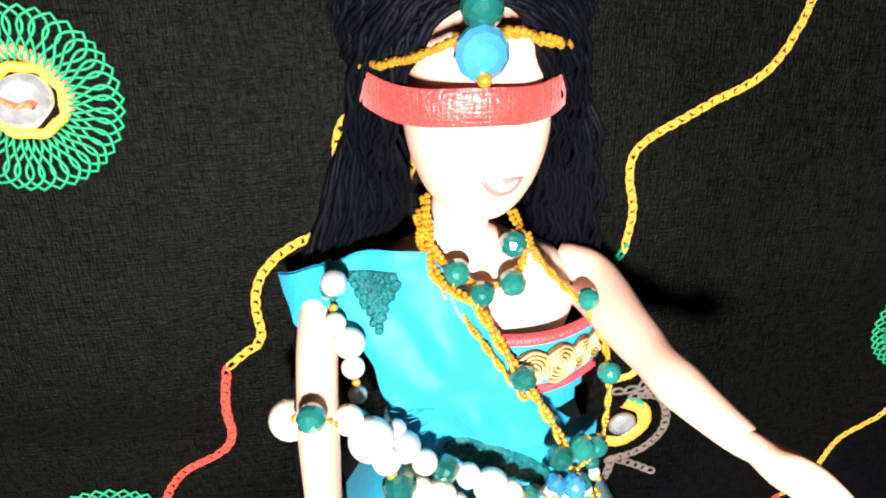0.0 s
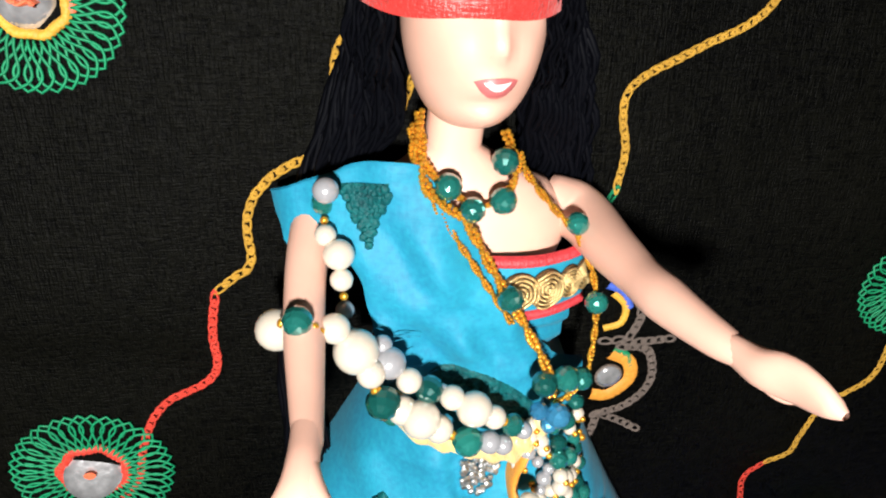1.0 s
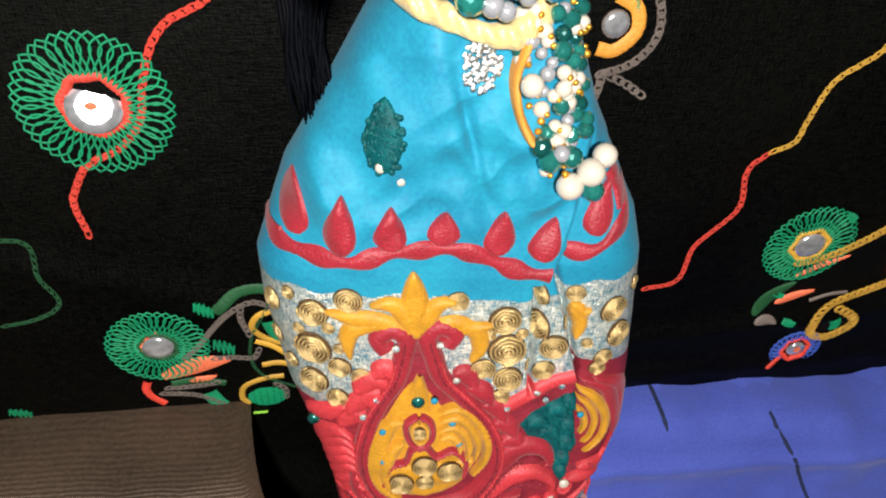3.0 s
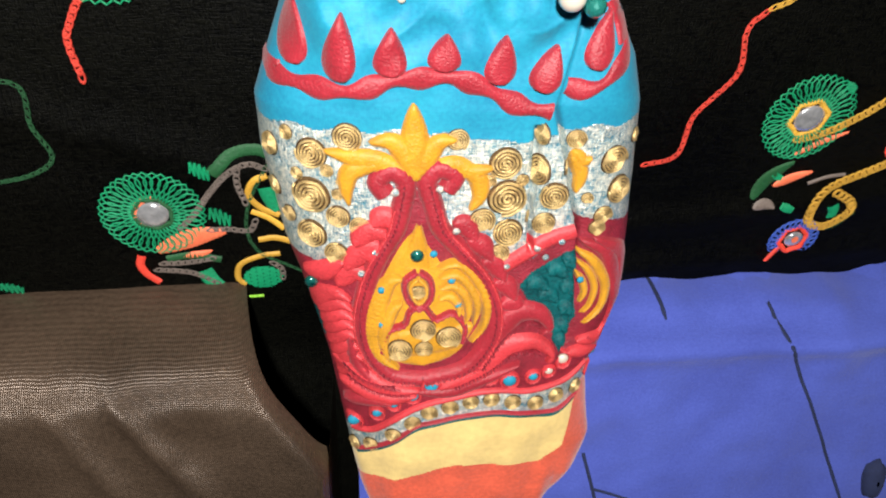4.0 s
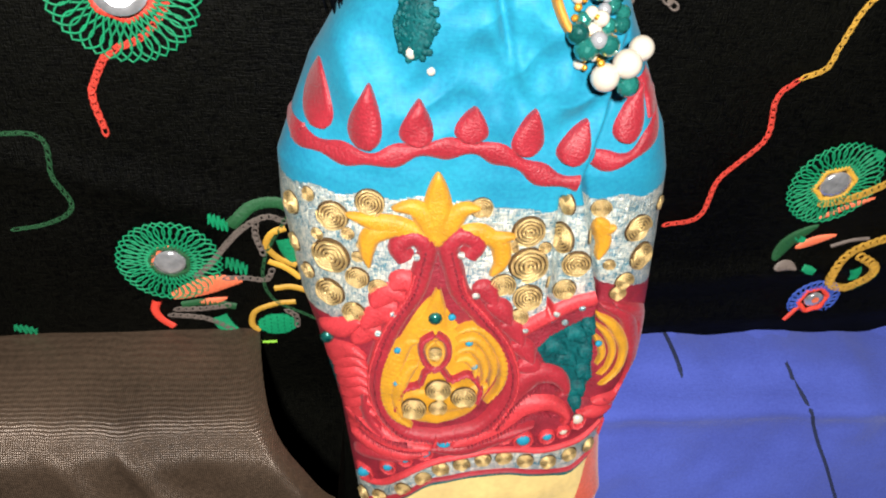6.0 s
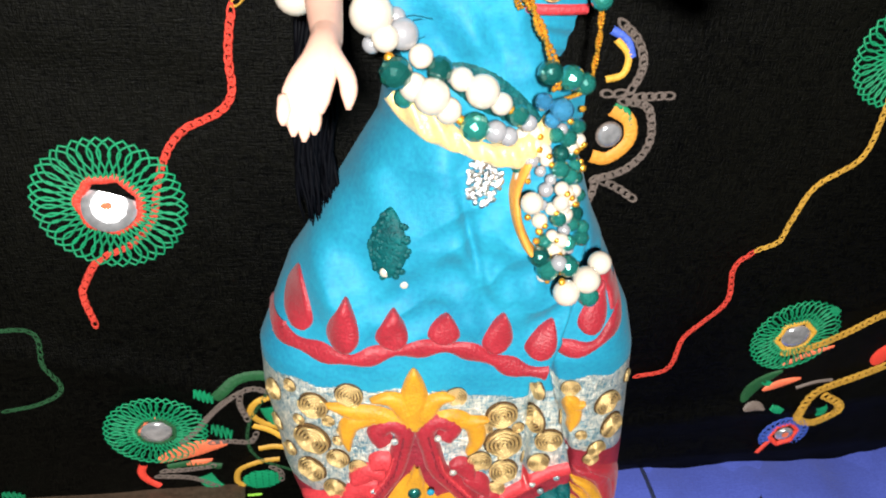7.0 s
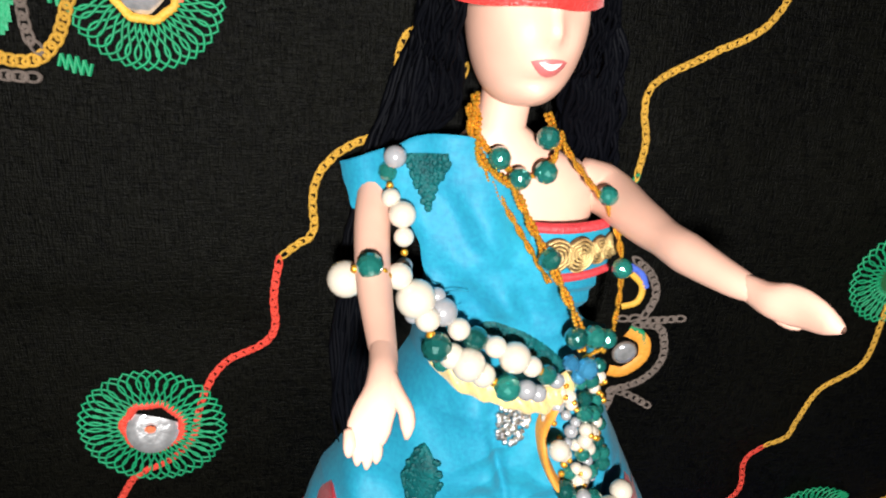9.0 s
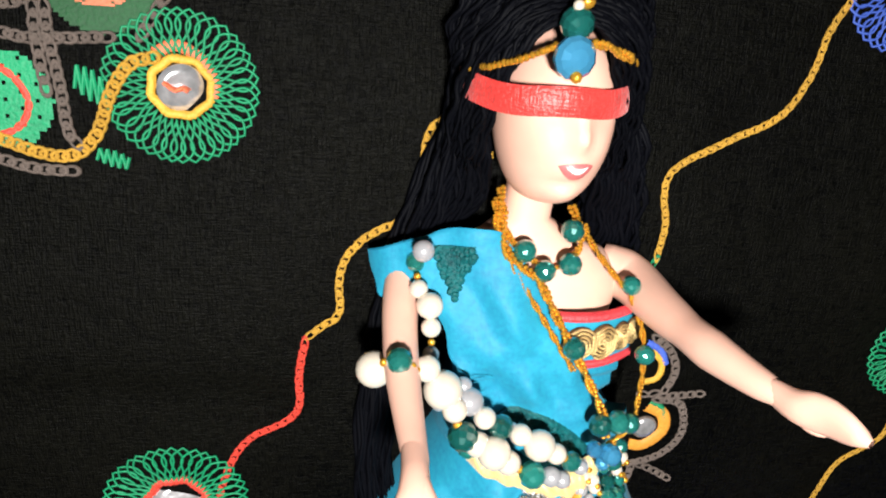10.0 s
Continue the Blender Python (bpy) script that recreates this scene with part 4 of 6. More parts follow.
# heart of the drop: tip, comma plume, fan of stripes, ringed eye
emb("drop_tip", "amber", [(-0.0037, 0.1043), (-0.0039, 0.0982), (-0.0044, 0.0906)], lambda s: 0.0012 + 0.0090 * s, 0.0012, 40, rib=0.05, label="amber stitched tip")
emb("drop_plume", "amber", [(-0.0075, 0.0876), (-0.0109, 0.0857), (-0.0136, 0.0801), (-0.0155, 0.0728), (-0.0157, 0.0649), (-0.0134, 0.0588), (-0.0079, 0.0551)], leafy(0.0070), 0.0020, 60, rib=0.08)
emb("drop_plume", "amber", [(-0.0076, 0.0799), (-0.0103, 0.0767), (-0.0124, 0.0712), (-0.0129, 0.0643), (-0.0108, 0.0585)], leafy(0.0052), 0.0024, 60, rib=0.08)
emb("drop_fan", "amber", [(0.0014, 0.0906), (0.0074, 0.0916), (0.0130, 0.0860), (0.0161, 0.0783), (0.0157, 0.0708), (0.0117, 0.0646)], leafy(0.0036), 0.0022, 50, rib=0.10)
emb("drop_fan", "amber", [(0.0018, 0.0877), (0.0072, 0.0881), (0.0113, 0.0836), (0.0135, 0.0774), (0.0125, 0.0707)], leafy(0.0036), 0.0022, 50, rib=0.10)
emb("drop_fan", "amber", [(0.0020, 0.0842), (0.0066, 0.0846), (0.0100, 0.0807), (0.0111, 0.0752), (0.0098, 0.0714)], leafy(0.0036), 0.0022, 50, rib=0.10)
emb("drop_fan", "amber", [(0.0022, 0.0807), (0.0056, 0.0811), (0.0080, 0.0782), (0.0083, 0.0745)], leafy(0.0036), 0.0022, 50, rib=0.10)
emb("eye_ring", "crimson", [(-0.0036, 0.0897), (-0.0003, 0.0867), (0.0003, 0.0814), (-0.0029, 0.0773), (-0.0063, 0.0805), (-0.0070, 0.0862), (-0.0036, 0.0897)], 0.0021, 0.0022, 60, rib=0.15)
emb("eye_ring", "amber", [(-0.0035, 0.0877), (-0.0014, 0.0853), (-0.0013, 0.0817), (-0.0030, 0.0795), (-0.0049, 0.0816), (-0.0054, 0.0852), (-0.0035, 0.0877)], 0.0016, 0.0022, 60, rib=0.15)
emb("lobe_outline", "crimson", [(-0.0133, 0.0613), (-0.0115, 0.0690), (-0.0069, 0.0720), (-0.0055, 0.0763), (-0.0020, 0.0783), (0.0017, 0.0737), (0.0064, 0.0752), (0.0103, 0.0703), (0.0097, 0.0651)], 0.0020, 0.0022, 70, rib=0.15)
emb("lobe_ground", "amber", [(-0.0137, 0.0602), (-0.0074, 0.0638), (0.0006, 0.0651), (0.0070, 0.0661), (0.0128, 0.0708)], leafy(0.0120), 0.0012, 50, rib=0.04)
DROP_COINS = [(-0.0033, 0.0835, 0.0022), (-0.0082, 0.0634, 0.0039), (-0.0018, 0.0708, 0.0039), (0.0056, 0.0676, 0.0039), (-0.0014, 0.0637, 0.0028)]
for x, y in [(-0.0040, 0.0948), (-0.0327, 0.0814)]:
    dot(x, y, 0.0020, "emerald", skirt, lambda u, v: skirt_z(u, v) + 0.0014)
for x, y in [(-0.0134, 0.0837), (-0.0132, 0.0721), (0.0055, 0.0872), (0.0077, 0.0789), (0.0003, 0.0957), (0.0437, 0.0825)]:
    dot(x, y, 0.0011, "sari", skirt, lambda u, v: skirt_z(u, v) + 0.0022)
for x, y in [(-0.0148, 0.0957), (-0.0187, 0.0885), (-0.0099, 0.1139), (0.0012, 0.1147), (0.0060, 0.1024)]:
    dot(x, y, 0.0011, "brocade", skirt, lambda u, v: skirt_z(u, v) + 0.0016)
# turquoise eyelets with crimson rings along the lower edge
for i, (x, y) in enumerate([(-0.0220, 0.0286), (-0.0147, 0.0350), (-0.0096, 0.0396), (-0.0040, 0.0436), (0.0016, 0.0474), (0.0075, 0.0487), (0.0133, 0.0501), (0.0193, 0.0504), (0.0255, 0.0487), (0.0328, 0.0496), (0.0377, 0.0510), (0.0424, 0.0535), (0.0562, 0.0456)]):
    r = (0.0022, 0.0016, 0.0014, 0.0019)[i % 4]
    emb("eyelet_ring", "rose", [(x + (r + 0.0006) * math.cos(a), y + (r + 0.0006) * math.sin(a)) for a in np.linspace(0, 2 * math.pi, 9)], 0.0010, 0.0012, 30, rib=0.2)
    dot(x, y, r, "pearl" if i in (10, 11) else "sari", skirt)
emb("border_cord", "crimson", [(x, np.interp(x, *SATIN_TOP) + 0.0022) for x in np.linspace(-0.0225, 0.0500, 12)], 0.0012, 0.0010, 120)
emb("border_cord", "rose", [(x, np.interp(x, *RED_LOW) - 0.0008) for x in np.linspace(-0.0235, 0.0515, 12)], 0.0022, 0.0010, 120)
emb("border_cord", "teal", [(x, np.interp(x, *SATIN_TOP) + 0.0007) for x in np.linspace(-0.0225, 0.0490, 12)], 0.0011, 0.0006, 120)

# gold spiral coins, one shared mesh
g = Geo()
g.ball((0, 0, 0), 0.96, 6, 20, sz=0.06, mi=1)
sp = []
for k in range(110):
    a, rr = k * 0.25, 0.94 - 0.88 * k / 110
    sp.append((rr * math.cos(a), rr * math.sin(a), 0.14 + 0.10 * (1 - rr) + 0.04 * math.sin(a * 5)))
g.tube(sp, 0.068, 5, flat=1.6)
coin_mesh = g.mesh("coin", [M["gold"], M["shadedisc"]])


def coin(x, y, r, parent, surf=skirt_z, name="gold_coin"):
    e = 0.0015
    nrm = Vector((surf(x - e, y) - surf(x + e, y), surf(x, y - e) - surf(x, y + e), 2 * e)).normalized()
    ob = new(name, coin_mesh)
    ob.matrix_basis = Matrix.Translation((x, y, surf(x, y) + 0.0002)) @ nrm.to_track_quat("Z", "Y").to_matrix().to_4x4() @ Matrix.Rotation(x * 900, 4, "Z") @ Matrix.Scale(r, 4)
    return hang(ob, parent)


COINS = [
         (-0.0407, 0.1224, 0.0034), (-0.0302, 0.1228, 0.0043), (-0.0215, 0.1278, 0.0039), (-0.0405, 0.1099, 0.0030), (-0.0307, 0.1109, 0.0054), (-0.0242, 0.1053, 0.0034), (-0.0312, 0.0987, 0.0045), (-0.0371, 0.1030, 0.0026),
         (-0.0188, 0.1027, 0.0030), (-0.0249, 0.0936, 0.0037), (0.0050, 0.1276, 0.0030), (0.0173, 0.1215, 0.0045), (0.0186, 0.1115, 0.0054), (0.0128, 0.1049, 0.0037), (0.0200, 0.1009, 0.0043),
         (0.0182, 0.0947, 0.0030), (0.0260, 0.1293, 0.0030), (0.0264, 0.1195, 0.0043), (0.0311, 0.1119, 0.0041), (0.0294, 0.1036, 0.0034), (0.0326, 0.1201, 0.0022), (0.0473, 0.1196, 0.0043), (0.0506, 0.1106, 0.0043),
         (0.0472, 0.1031, 0.0030), (0.0360, 0.1260, 0.0028), (0.0463, 0.0990, 0.0026), (0.0537, 0.1247, 0.0022), (0.0418, 0.1086, 0.0018), (-0.0343, 0.1163, 0.0019),
         (-0.0241, 0.1120, 0.0018), (-0.0232, 0.1158, 0.0015), (0.0223, 0.1165, 0.0018), (0.0137, 0.1164, 0.0019), (0.0245, 0.1058, 0.0019), (-0.0267, 0.1183, 0.0019), (-0.0362, 0.1272, 0.0021)]
HEM_COINS = [(-0.0218, 0.0172), (-0.0166, 0.0196), (-0.0096, 0.0264), (-0.0037, 0.0318), (0.0014, 0.0361), (0.0077, 0.0383), (0.0142, 0.0402), (0.0206, 0.0407), (0.0275, 0.0393), (0.0350, 0.0380), (0.0418, 0.0396), (0.0486, 0.0404)]
for x, y, r in COINS:
    coin(x, y, r, skirt)
for k in range(40):
    x, y = rnd.uniform(-0.039, 0.053), rnd.uniform(0.092, 0.128)
    if zone(x, y) == "brocade_panel" and all((x - a) ** 2 + (y - b) ** 2 > (c + 0.0019) ** 2 for a, b, c in COINS) and not (-0.028 < x < 0.015 and y > 0.104):
        r = rnd.uniform(0.0014, 0.0020)
        COINS.append((x, y, r))
        coin(x, y, r, skirt)
for x, y in HEM_COINS:
    coin(x, y, 0.0029, skirt)
for x, y, r in DROP_COINS:
    coin(x, y, r, skirt, lambda u, v: skirt_z(u, v) + 0.0022)
emb("leaf_ground", "teal", [(-0.0136, 0.1622), (-0.0128, 0.1705), (-0.0124, 0.1790)], leafy(0.0086), 0.0007, 30)
# teal sequin leaf with its small pearl
g = Geo()
for k in range(70):
    a, q = rnd.random() * 6.28, math.sqrt(rnd.random())
    x, y = -0.0128 + 0.0042 * q * math.cos(a), 0.1705 + 0.0085 * q * math.sin(a)
    g.ball((x, y, skirt_z(x, y) + 0.0006), 0.0008, 4, 7, sz=0.35)
part("sequin_leaf", g, M["teal"], skirt, "dark teal sequin leaf")
dot(-0.0133, 0.1640, 0.0014, "pearl", skirt)
dot(-0.0090, 0.1600, 0.0010, "pearl", skirt)


# ---- upper garments ----
def drape_z(x, y):
    z = body_front(x, y) + 0.0022
    z += 0.0028 * math.sin((x * 0.85 + y * 0.5) * 420 + 2.5 * bumpy(x, y, 50, 2)) * bumpy(x, y, 45, 11) + 0.0016 * bumpy(x, y, 110, 12) + 0.0004 * bumpy(x, y, 260, 13)
    return z


R_DR = [(-0.0225, 0.2455), (-0.0150, 0.2488), (-0.0075, 0.2489), (-0.0047, 0.2464), (0.0012, 0.2395), (0.0056, 0.2314), (0.0110, 0.2217), (0.0175, 0.2140), (0.0214, 0.2090), (0.0295, 0.2040)]
L_DR = [(-0.0322, 0.2405), (-0.0292, 0.2318), (-0.0225, 0.2345), (-0.0178, 0.2306), (-0.0149, 0.2222), (-0.0134, 0.2160), (-0.0081, 0.2065), (0.0023, 0.1990), (0.0128, 0.1945), (0.0300, 0.1965)]
sash = root("sari_sash", (0.0, 0.22, 0.034), "turquoise silk sari end draped over the doll's shoulder", "sari")
la, ra = smooth_path(L_DR, 110), smooth_path(R_DR, 110)
g = Geo()
for off in (0.0, -0.0009):
    pts = []
    for i in range(110):
        for j in range(70):
            k = j / 69
            x, y = la[i] * (1 - k) + ra[i] * k
            edge = 0.0007 * (abs(2 * k - 1) ** 8)
            x += 0.0005 * bumpy(i * 0.2, k, 1.0, 4) * abs(2 * k - 1) ** 6
            pts.append((x, y, drape_z(x, y) + off * (1 - abs(2 * k - 1) ** 20) - edge))
    g.grid(pts, 110, 70)
cloth = part("silk_cloth", g, M["sari"], sash)
g = Geo()
for k in range(120):
    u, v = rnd.random(), rnd.random()
    if u + v > 1:
        u, v = 1 - u, 1 - v
    x, y = -0.0195 + 0.0085 * u + 0.0045 * v, 0.2440 + 0.0012 * u - 0.0100 * v
    g.ball((x, y, drape_z(x, y) + 0.0004), 0.0008, 4, 7, sz=0.35)
part("sequin_patch", g, M["teal"], sash, "dark teal sequin patch")
g = Geo()
for k in range(150):
    u = rnd.random()
    x = -0.0035 + 0.022 * u
    y = 0.2085 - 0.011 * u + 0.0055 * math.sin(math.pi * u) ** 0.6 * (rnd.random() - 0.35) - 0.0005
    g.ball((x, y, drape_z(x, y) + 0.0004), 0.0008, 4, 7, sz=0.35)
part("sequin_patch", g, M["teal"], sash, "dark teal sequin patch")
for c, w in (([(-0.0158, 0.2452), (-0.0152, 0.2405), (-0.0148, 0.2345)], lambda s: 0.0085 * (1 - s) + 0.001), ([(-0.0040, 0.2082), (0.0030, 0.2062), (0.0100, 0.2025), (0.0180, 0.1985)], leafy(0.0078))):
    g = Geo()
    g.stroke(c, w, 0.0006, drape_z, n=34, k=11, rib=0.3)
    part("stitched_ground", g, M["teal"], sash, "dark teal stitched ground")
for k in range(14):
    g = Geo()
    x, y = -0.0140 + 0.0012 * rnd.uniform(-1, 1) + 0.0003 * k, 0.2190 - 0.0005 * k
    z = drape_z(x, y) + 0.0008
    dx, dy = rnd.uniform(-0.003, 0.006), rnd.uniform(-0.006, 0.002)
    g.tube(smooth_path([(x, y, z), (x + dx * 0.5, y + dy, z + 0.0015), (x + dx + 0.0015, y + dy * 0.6, z + 0.001)], 10), 0.00009, 4)
    part("loose_thread", g, M["sari"], sash)

blouse = root("blouse_band", (0.015, 0.226, 0.035), "red and gold brocade bodice band round the doll's chest", "blouse")


def band_z(x, y):
    return body_front(x, y) + 0.0008


g = Geo()
xs, ys = np.linspace(0.0060, 0.0262, 50), np.linspace(0.2195, 0.2318, 24)
g.grid([(x, y - 0.012 * max(0, x - 0.012), band_z(x, y)) for y in ys for x in xs], 24, 50)
part("brocade_strip", g, M["sari"], blouse)
for y in (0.2312, 0.2205):
    g = Geo()
    g.stroke([(0.0058 if y > 0.225 else 0.0110, y + 0.0003), (0.0130, y), (0.0190, y - 0.0002), (0.0264, y - 0.0004)], 0.0022, 0.0009, band_z, n=70, rib=0.25)
    part("red_trim", g, M["rose"], blouse, "red piped trim")
for x in (0.0115, 0.0168, 0.0218, 0.0252):
    coin(x, 0.2257, 0.0040 if x < 0.02 else 0.0034, blouse, band_z)
g = Geo()
xs, ys = np.linspace(0.008, 0.0245, 30), np.linspace(0.2105, 0.2200, 18)
g.grid([(x - 0.25 * (0.22 - y), y, body_front(x, y) + 0.0004 + 0.0007 * math.sin(y * 1600 + x * 300)) for y in ys for x in xs], 18, 30)
part("silk_under", g, M["sari"], blouse, "turquoise silk below the band")

# ---- ribbon over the eyes ----
g = Geo()
pts = []
for i in range(9):
    for j in range(96):
        a = 2 * math.pi * j / 96
        v = i / 8 - 0.5
        zf = math.sin(a)
        pts.append((-0.0008 + (0.0160 - 0.0002 * abs(v)) * math.cos(a), 0.2768 - 0.0016 * max(0, zf) + 0.0050 * v + 0.0003 * math.sin(a * 5), 0.0345 + (0.0152 + 0.0005 * math.cos(v * 3)) * zf + 0.0009 * math.sin(a) ** 8 * (1 if zf > 0 else 0)))
g.grid(pts, 9, 96, True)
g.grid([(x * 0.985 - 0.0001, y, 0.0345 + (z - 0.0345) * 0.985) for x, y, z in pts], 9, 96, True)
thing("ribbon", g, M["ribbon"], "shiny red ribbon tied over the doll's eyes", "ribbon")

# ---- beads and chains ----
g = Geo()
g.ball((0, 0, 0), 1.0, 7, 11)
facet_em = g.mesh("facet_green", [M["emerald"]], False)
g = Geo()
g.ball((0, 0, 0), 1.0, 7, 11)
facet_sa = g.mesh("facet_blue", [M["sapphire"]], False)
g = Geo()
g.ball((0, 0, 0), 1.0, 12, 18)
pearl_me = g.mesh("pearl_round", [M["pearl"]])
g = Geo()
g.ball((0, 0, 0), 1.0, 12, 18)
grey_me = g.mesh("grey_round", [M["greypearl"]])
g = Geo()
g.ball((0, 0, 0), 1.0, 7, 10, sz=0.85)
gold_me = g.mesh("gold_round", [M["goldbead"]])
KIND = {"e": ("green_bead", facet_em), "s": ("blue_bead", facet_sa), "p": ("pearl", pearl_me), "g": ("grey_pearl", grey_me), "o": ("gold_bead", gold_me)}


def bead(kind, at, r, parent, flat=1.0):
    nm, me = KIND[kind]
    ob = new(nm, me)
    ob.matrix_basis = Matrix.Translation(at) @ Euler((rnd.uniform(-0.5, 0.5), rnd.uniform(-0.5, 0.5), rnd.uniform(0, 6))).to_matrix().to_4x4() @ Matrix.Diagonal((r, r, r * flat, 1))
    return hang(ob, parent)


def chain(ctrl, r, parent, label="twisted string of tiny gold beads", twist=True):
    """Tiny beads threaded along a path, two strings wound round one another."""
    ln_ = path_length(ctrl)
    n = int(ln_ / (r * 1.55))
    p = smooth_path(ctrl, n)
    g = Geo()
    for i in range(n):
        for s in ((0, math.pi) if twist else (0,)):
            a = i * 0.55 + s
            o = r * 0.75 if twist else 0
            g.ball((p[i][0] + o * math.cos(a), p[i][1] + o * math.cos(a) * 0.5, p[i][2] + o * math.sin(a)), r * rnd.uniform(0.85, 1.1), 4, 7)
    ob = part("gold_chain", g, M["goldbead"], parent, label)
    return tagged(ob, kind="stuff")


neck = root("short_necklace", (0.0, 0.248, 0.034), "short gold bead necklace with green crystal beads", "necklace", "necklaces")
chain([(-0.0062, 0.2560, 0.0300), (-0.0060, 0.2520, 0.0335), (-0.0052, 0.2478, 0.0345), (-0.0015, 0.2444, 0.0355), (0.0033, 0.2414, 0.0355), (0.0078, 0.2428, 0.0358), (0.0103, 0.2482, 0.0345), (0.0085, 0.2530, 0.0310)], 0.00058, neck)
for x, y, z in ((-0.0017, 0.2452, 0.0368), (0.0076, 0.2428, 0.0372), (0.0078, 0.2492, 0.0355)):
    bead("e", (x, y, z), 0.0024, neck)
long = root("long_necklace", (0.01, 0.23, 0.037), "long gold bead necklace with green and blue crystals", "necklace", "necklaces")
chain([(-0.0070, 0.2545, 0.0320), (-0.0066, 0.2490, 0.0355), (-0.0045, 0.2440, 0.0375), (0.0010, 0.2398, 0.0388), (0.0053, 0.2325, 0.0395), (0.0087, 0.2268, 0.0408), (0.0133, 0.2189, 0.0410), (0.0172, 0.2115, 0.0420), (0.0180, 0.2070, 0.0425)], 0.00062, long)
chain([(0.0105, 0.2500, 0.0340), (0.0120, 0.2466, 0.0362), (0.0166, 0.2412, 0.0362), (0.0214, 0.2360, 0.0362), (0.0250, 0.2292, 0.0355), (0.0272, 0.2212, 0.0345), (0.0276, 0.2120, 0.0345), (0.0256, 0.2060, 0.0370), (0.0191, 0.2045, 0.0415)], 0.00045, long)
chain([(-0.0078, 0.2540, 0.0330), (-0.0072, 0.2480, 0.0358), (-0.0040, 0.2420, 0.0372), (0.0010, 0.2345, 0.0382), (0.0065, 0.2262, 0.0395), (0.0100, 0.2210, 0.0400)], 0.00042, long)
for x, y, z, r in ((0.0023, 0.2416, 0.0382, 0.0023), (0.0092, 0.2264, 0.0412, 0.0024), (0.0212, 0.2382, 0.0362, 0.0021), (0.0264, 0.2228, 0.0365, 0.0022), (0.0215, 0.2085, 0.0395, 0.0026), (0.0163, 0.2100, 0.0430, 0.0025), (0.0250, 0.2070, 0.0375, 0.0023)):
    bead("e", (x, y, z), r, long)
for x, y, z, r in ((0.0193, 0.2032, 0.0435, 0.0024), (0.0155, 0.2048, 0.0440, 0.0018), (0.0178, 0.2010, 0.0432, 0.0016)):
    bead("s", (x, y, z), r, long)

armlet = root("pearl_strand", (-0.015, 0.22, 0.045), "strand of white pearls and green crystals from shoulder over the arm", "beads", "pearl strands")
for k, x, y, z, r in (("g", -0.0217, 0.2449, 0.0375, 0.0022), ("e", -0.0224, 0.2405, 0.0310, 0.0023), ("o", -0.0223, 0.2384, 0.0340, 0.0008), ("p", -0.0221, 0.2365, 0.0360, 0.0019), ("p", -0.0199, 0.2338, 0.0380, 0.0027), ("p", -0.0195, 0.2296, 0.0390, 0.0020),
                      ("o", -0.0192, 0.2262, 0.0385, 0.0008), ("g", -0.0191, 0.2233, 0.0380, 0.0017), ("p", -0.0304, 0.2216, 0.0412, 0.0037), ("o", -0.0288, 0.2258, 0.0465, 0.0009), ("e", -0.0261, 0.2276, 0.0492, 0.0025), ("o", -0.0236, 0.2262, 0.0487, 0.0008), ("o", -0.0228, 0.2252, 0.0484, 0.0008),
                      ("p", -0.0206, 0.2243, 0.0460, 0.0026), ("p", -0.0172, 0.2195, 0.0455, 0.0039), ("p", -0.0148, 0.2157, 0.0465, 0.0025), ("g", -0.0128, 0.2188, 0.0425, 0.0018), ("g", -0.0116, 0.2161, 0.0440, 0.0029), ("p", -0.0082, 0.2124, 0.0440, 0.0023),
                      ("o", -0.0140, 0.2124, 0.0465, 0.0010), ("o", -0.0062, 0.2108, 0.0440, 0.0009), ("e", -0.0128, 0.2098, 0.0465, 0.0031), ("e", -0.0046, 0.2100, 0.0435, 0.0026), ("g", -0.0170, 0.2135, 0.0400, 0.0018), ("e", -0.0190, 0.2188, 0.0385, 0.0018)):
    bead(k, (x, y, z), r, armlet)
belt = root("pearl_belt", (0.0, 0.204, 0.044), "two rows of white pearls and green crystals round the waist", "beads", "pearl strands")
for k, x, y, z, r in (("p", -0.0094, 0.2070, 0.0450, 0.0027), ("p", -0.0061, 0.2056, 0.0460, 0.0035), ("p", -0.0029, 0.2030, 0.0455, 0.0026), ("o", -0.0004, 0.2012, 0.0452, 0.0010), ("e", 0.0024, 0.2000, 0.0455, 0.0029), ("o", 0.0050, 0.1998, 0.0450, 0.0009), ("g", 0.0066, 0.1990, 0.0448, 0.0022), ("g", 0.0092, 0.1980, 0.0445, 0.0019),
                      ("g", -0.0022, 0.2090, 0.0430, 0.0016), ("p", -0.0005, 0.2085, 0.0440, 0.0023), ("p", 0.0034, 0.2066, 0.0450, 0.0033), ("p", 0.0072, 0.2043, 0.0445, 0.0022), ("o", 0.0092, 0.2032, 0.0445, 0.0009), ("e", 0.0108, 0.2020, 0.0440, 0.0022), ("g", 0.0130, 0.2005, 0.0438, 0.0017), ("e", -0.0110, 0.2045, 0.0430, 0.0020)):
    bead(k, (x, y, z), r, belt)


def waist_z(x, y):
    return 0.0392 - 9 * max(0, abs(x - 0.004) - 0.008) ** 1.6


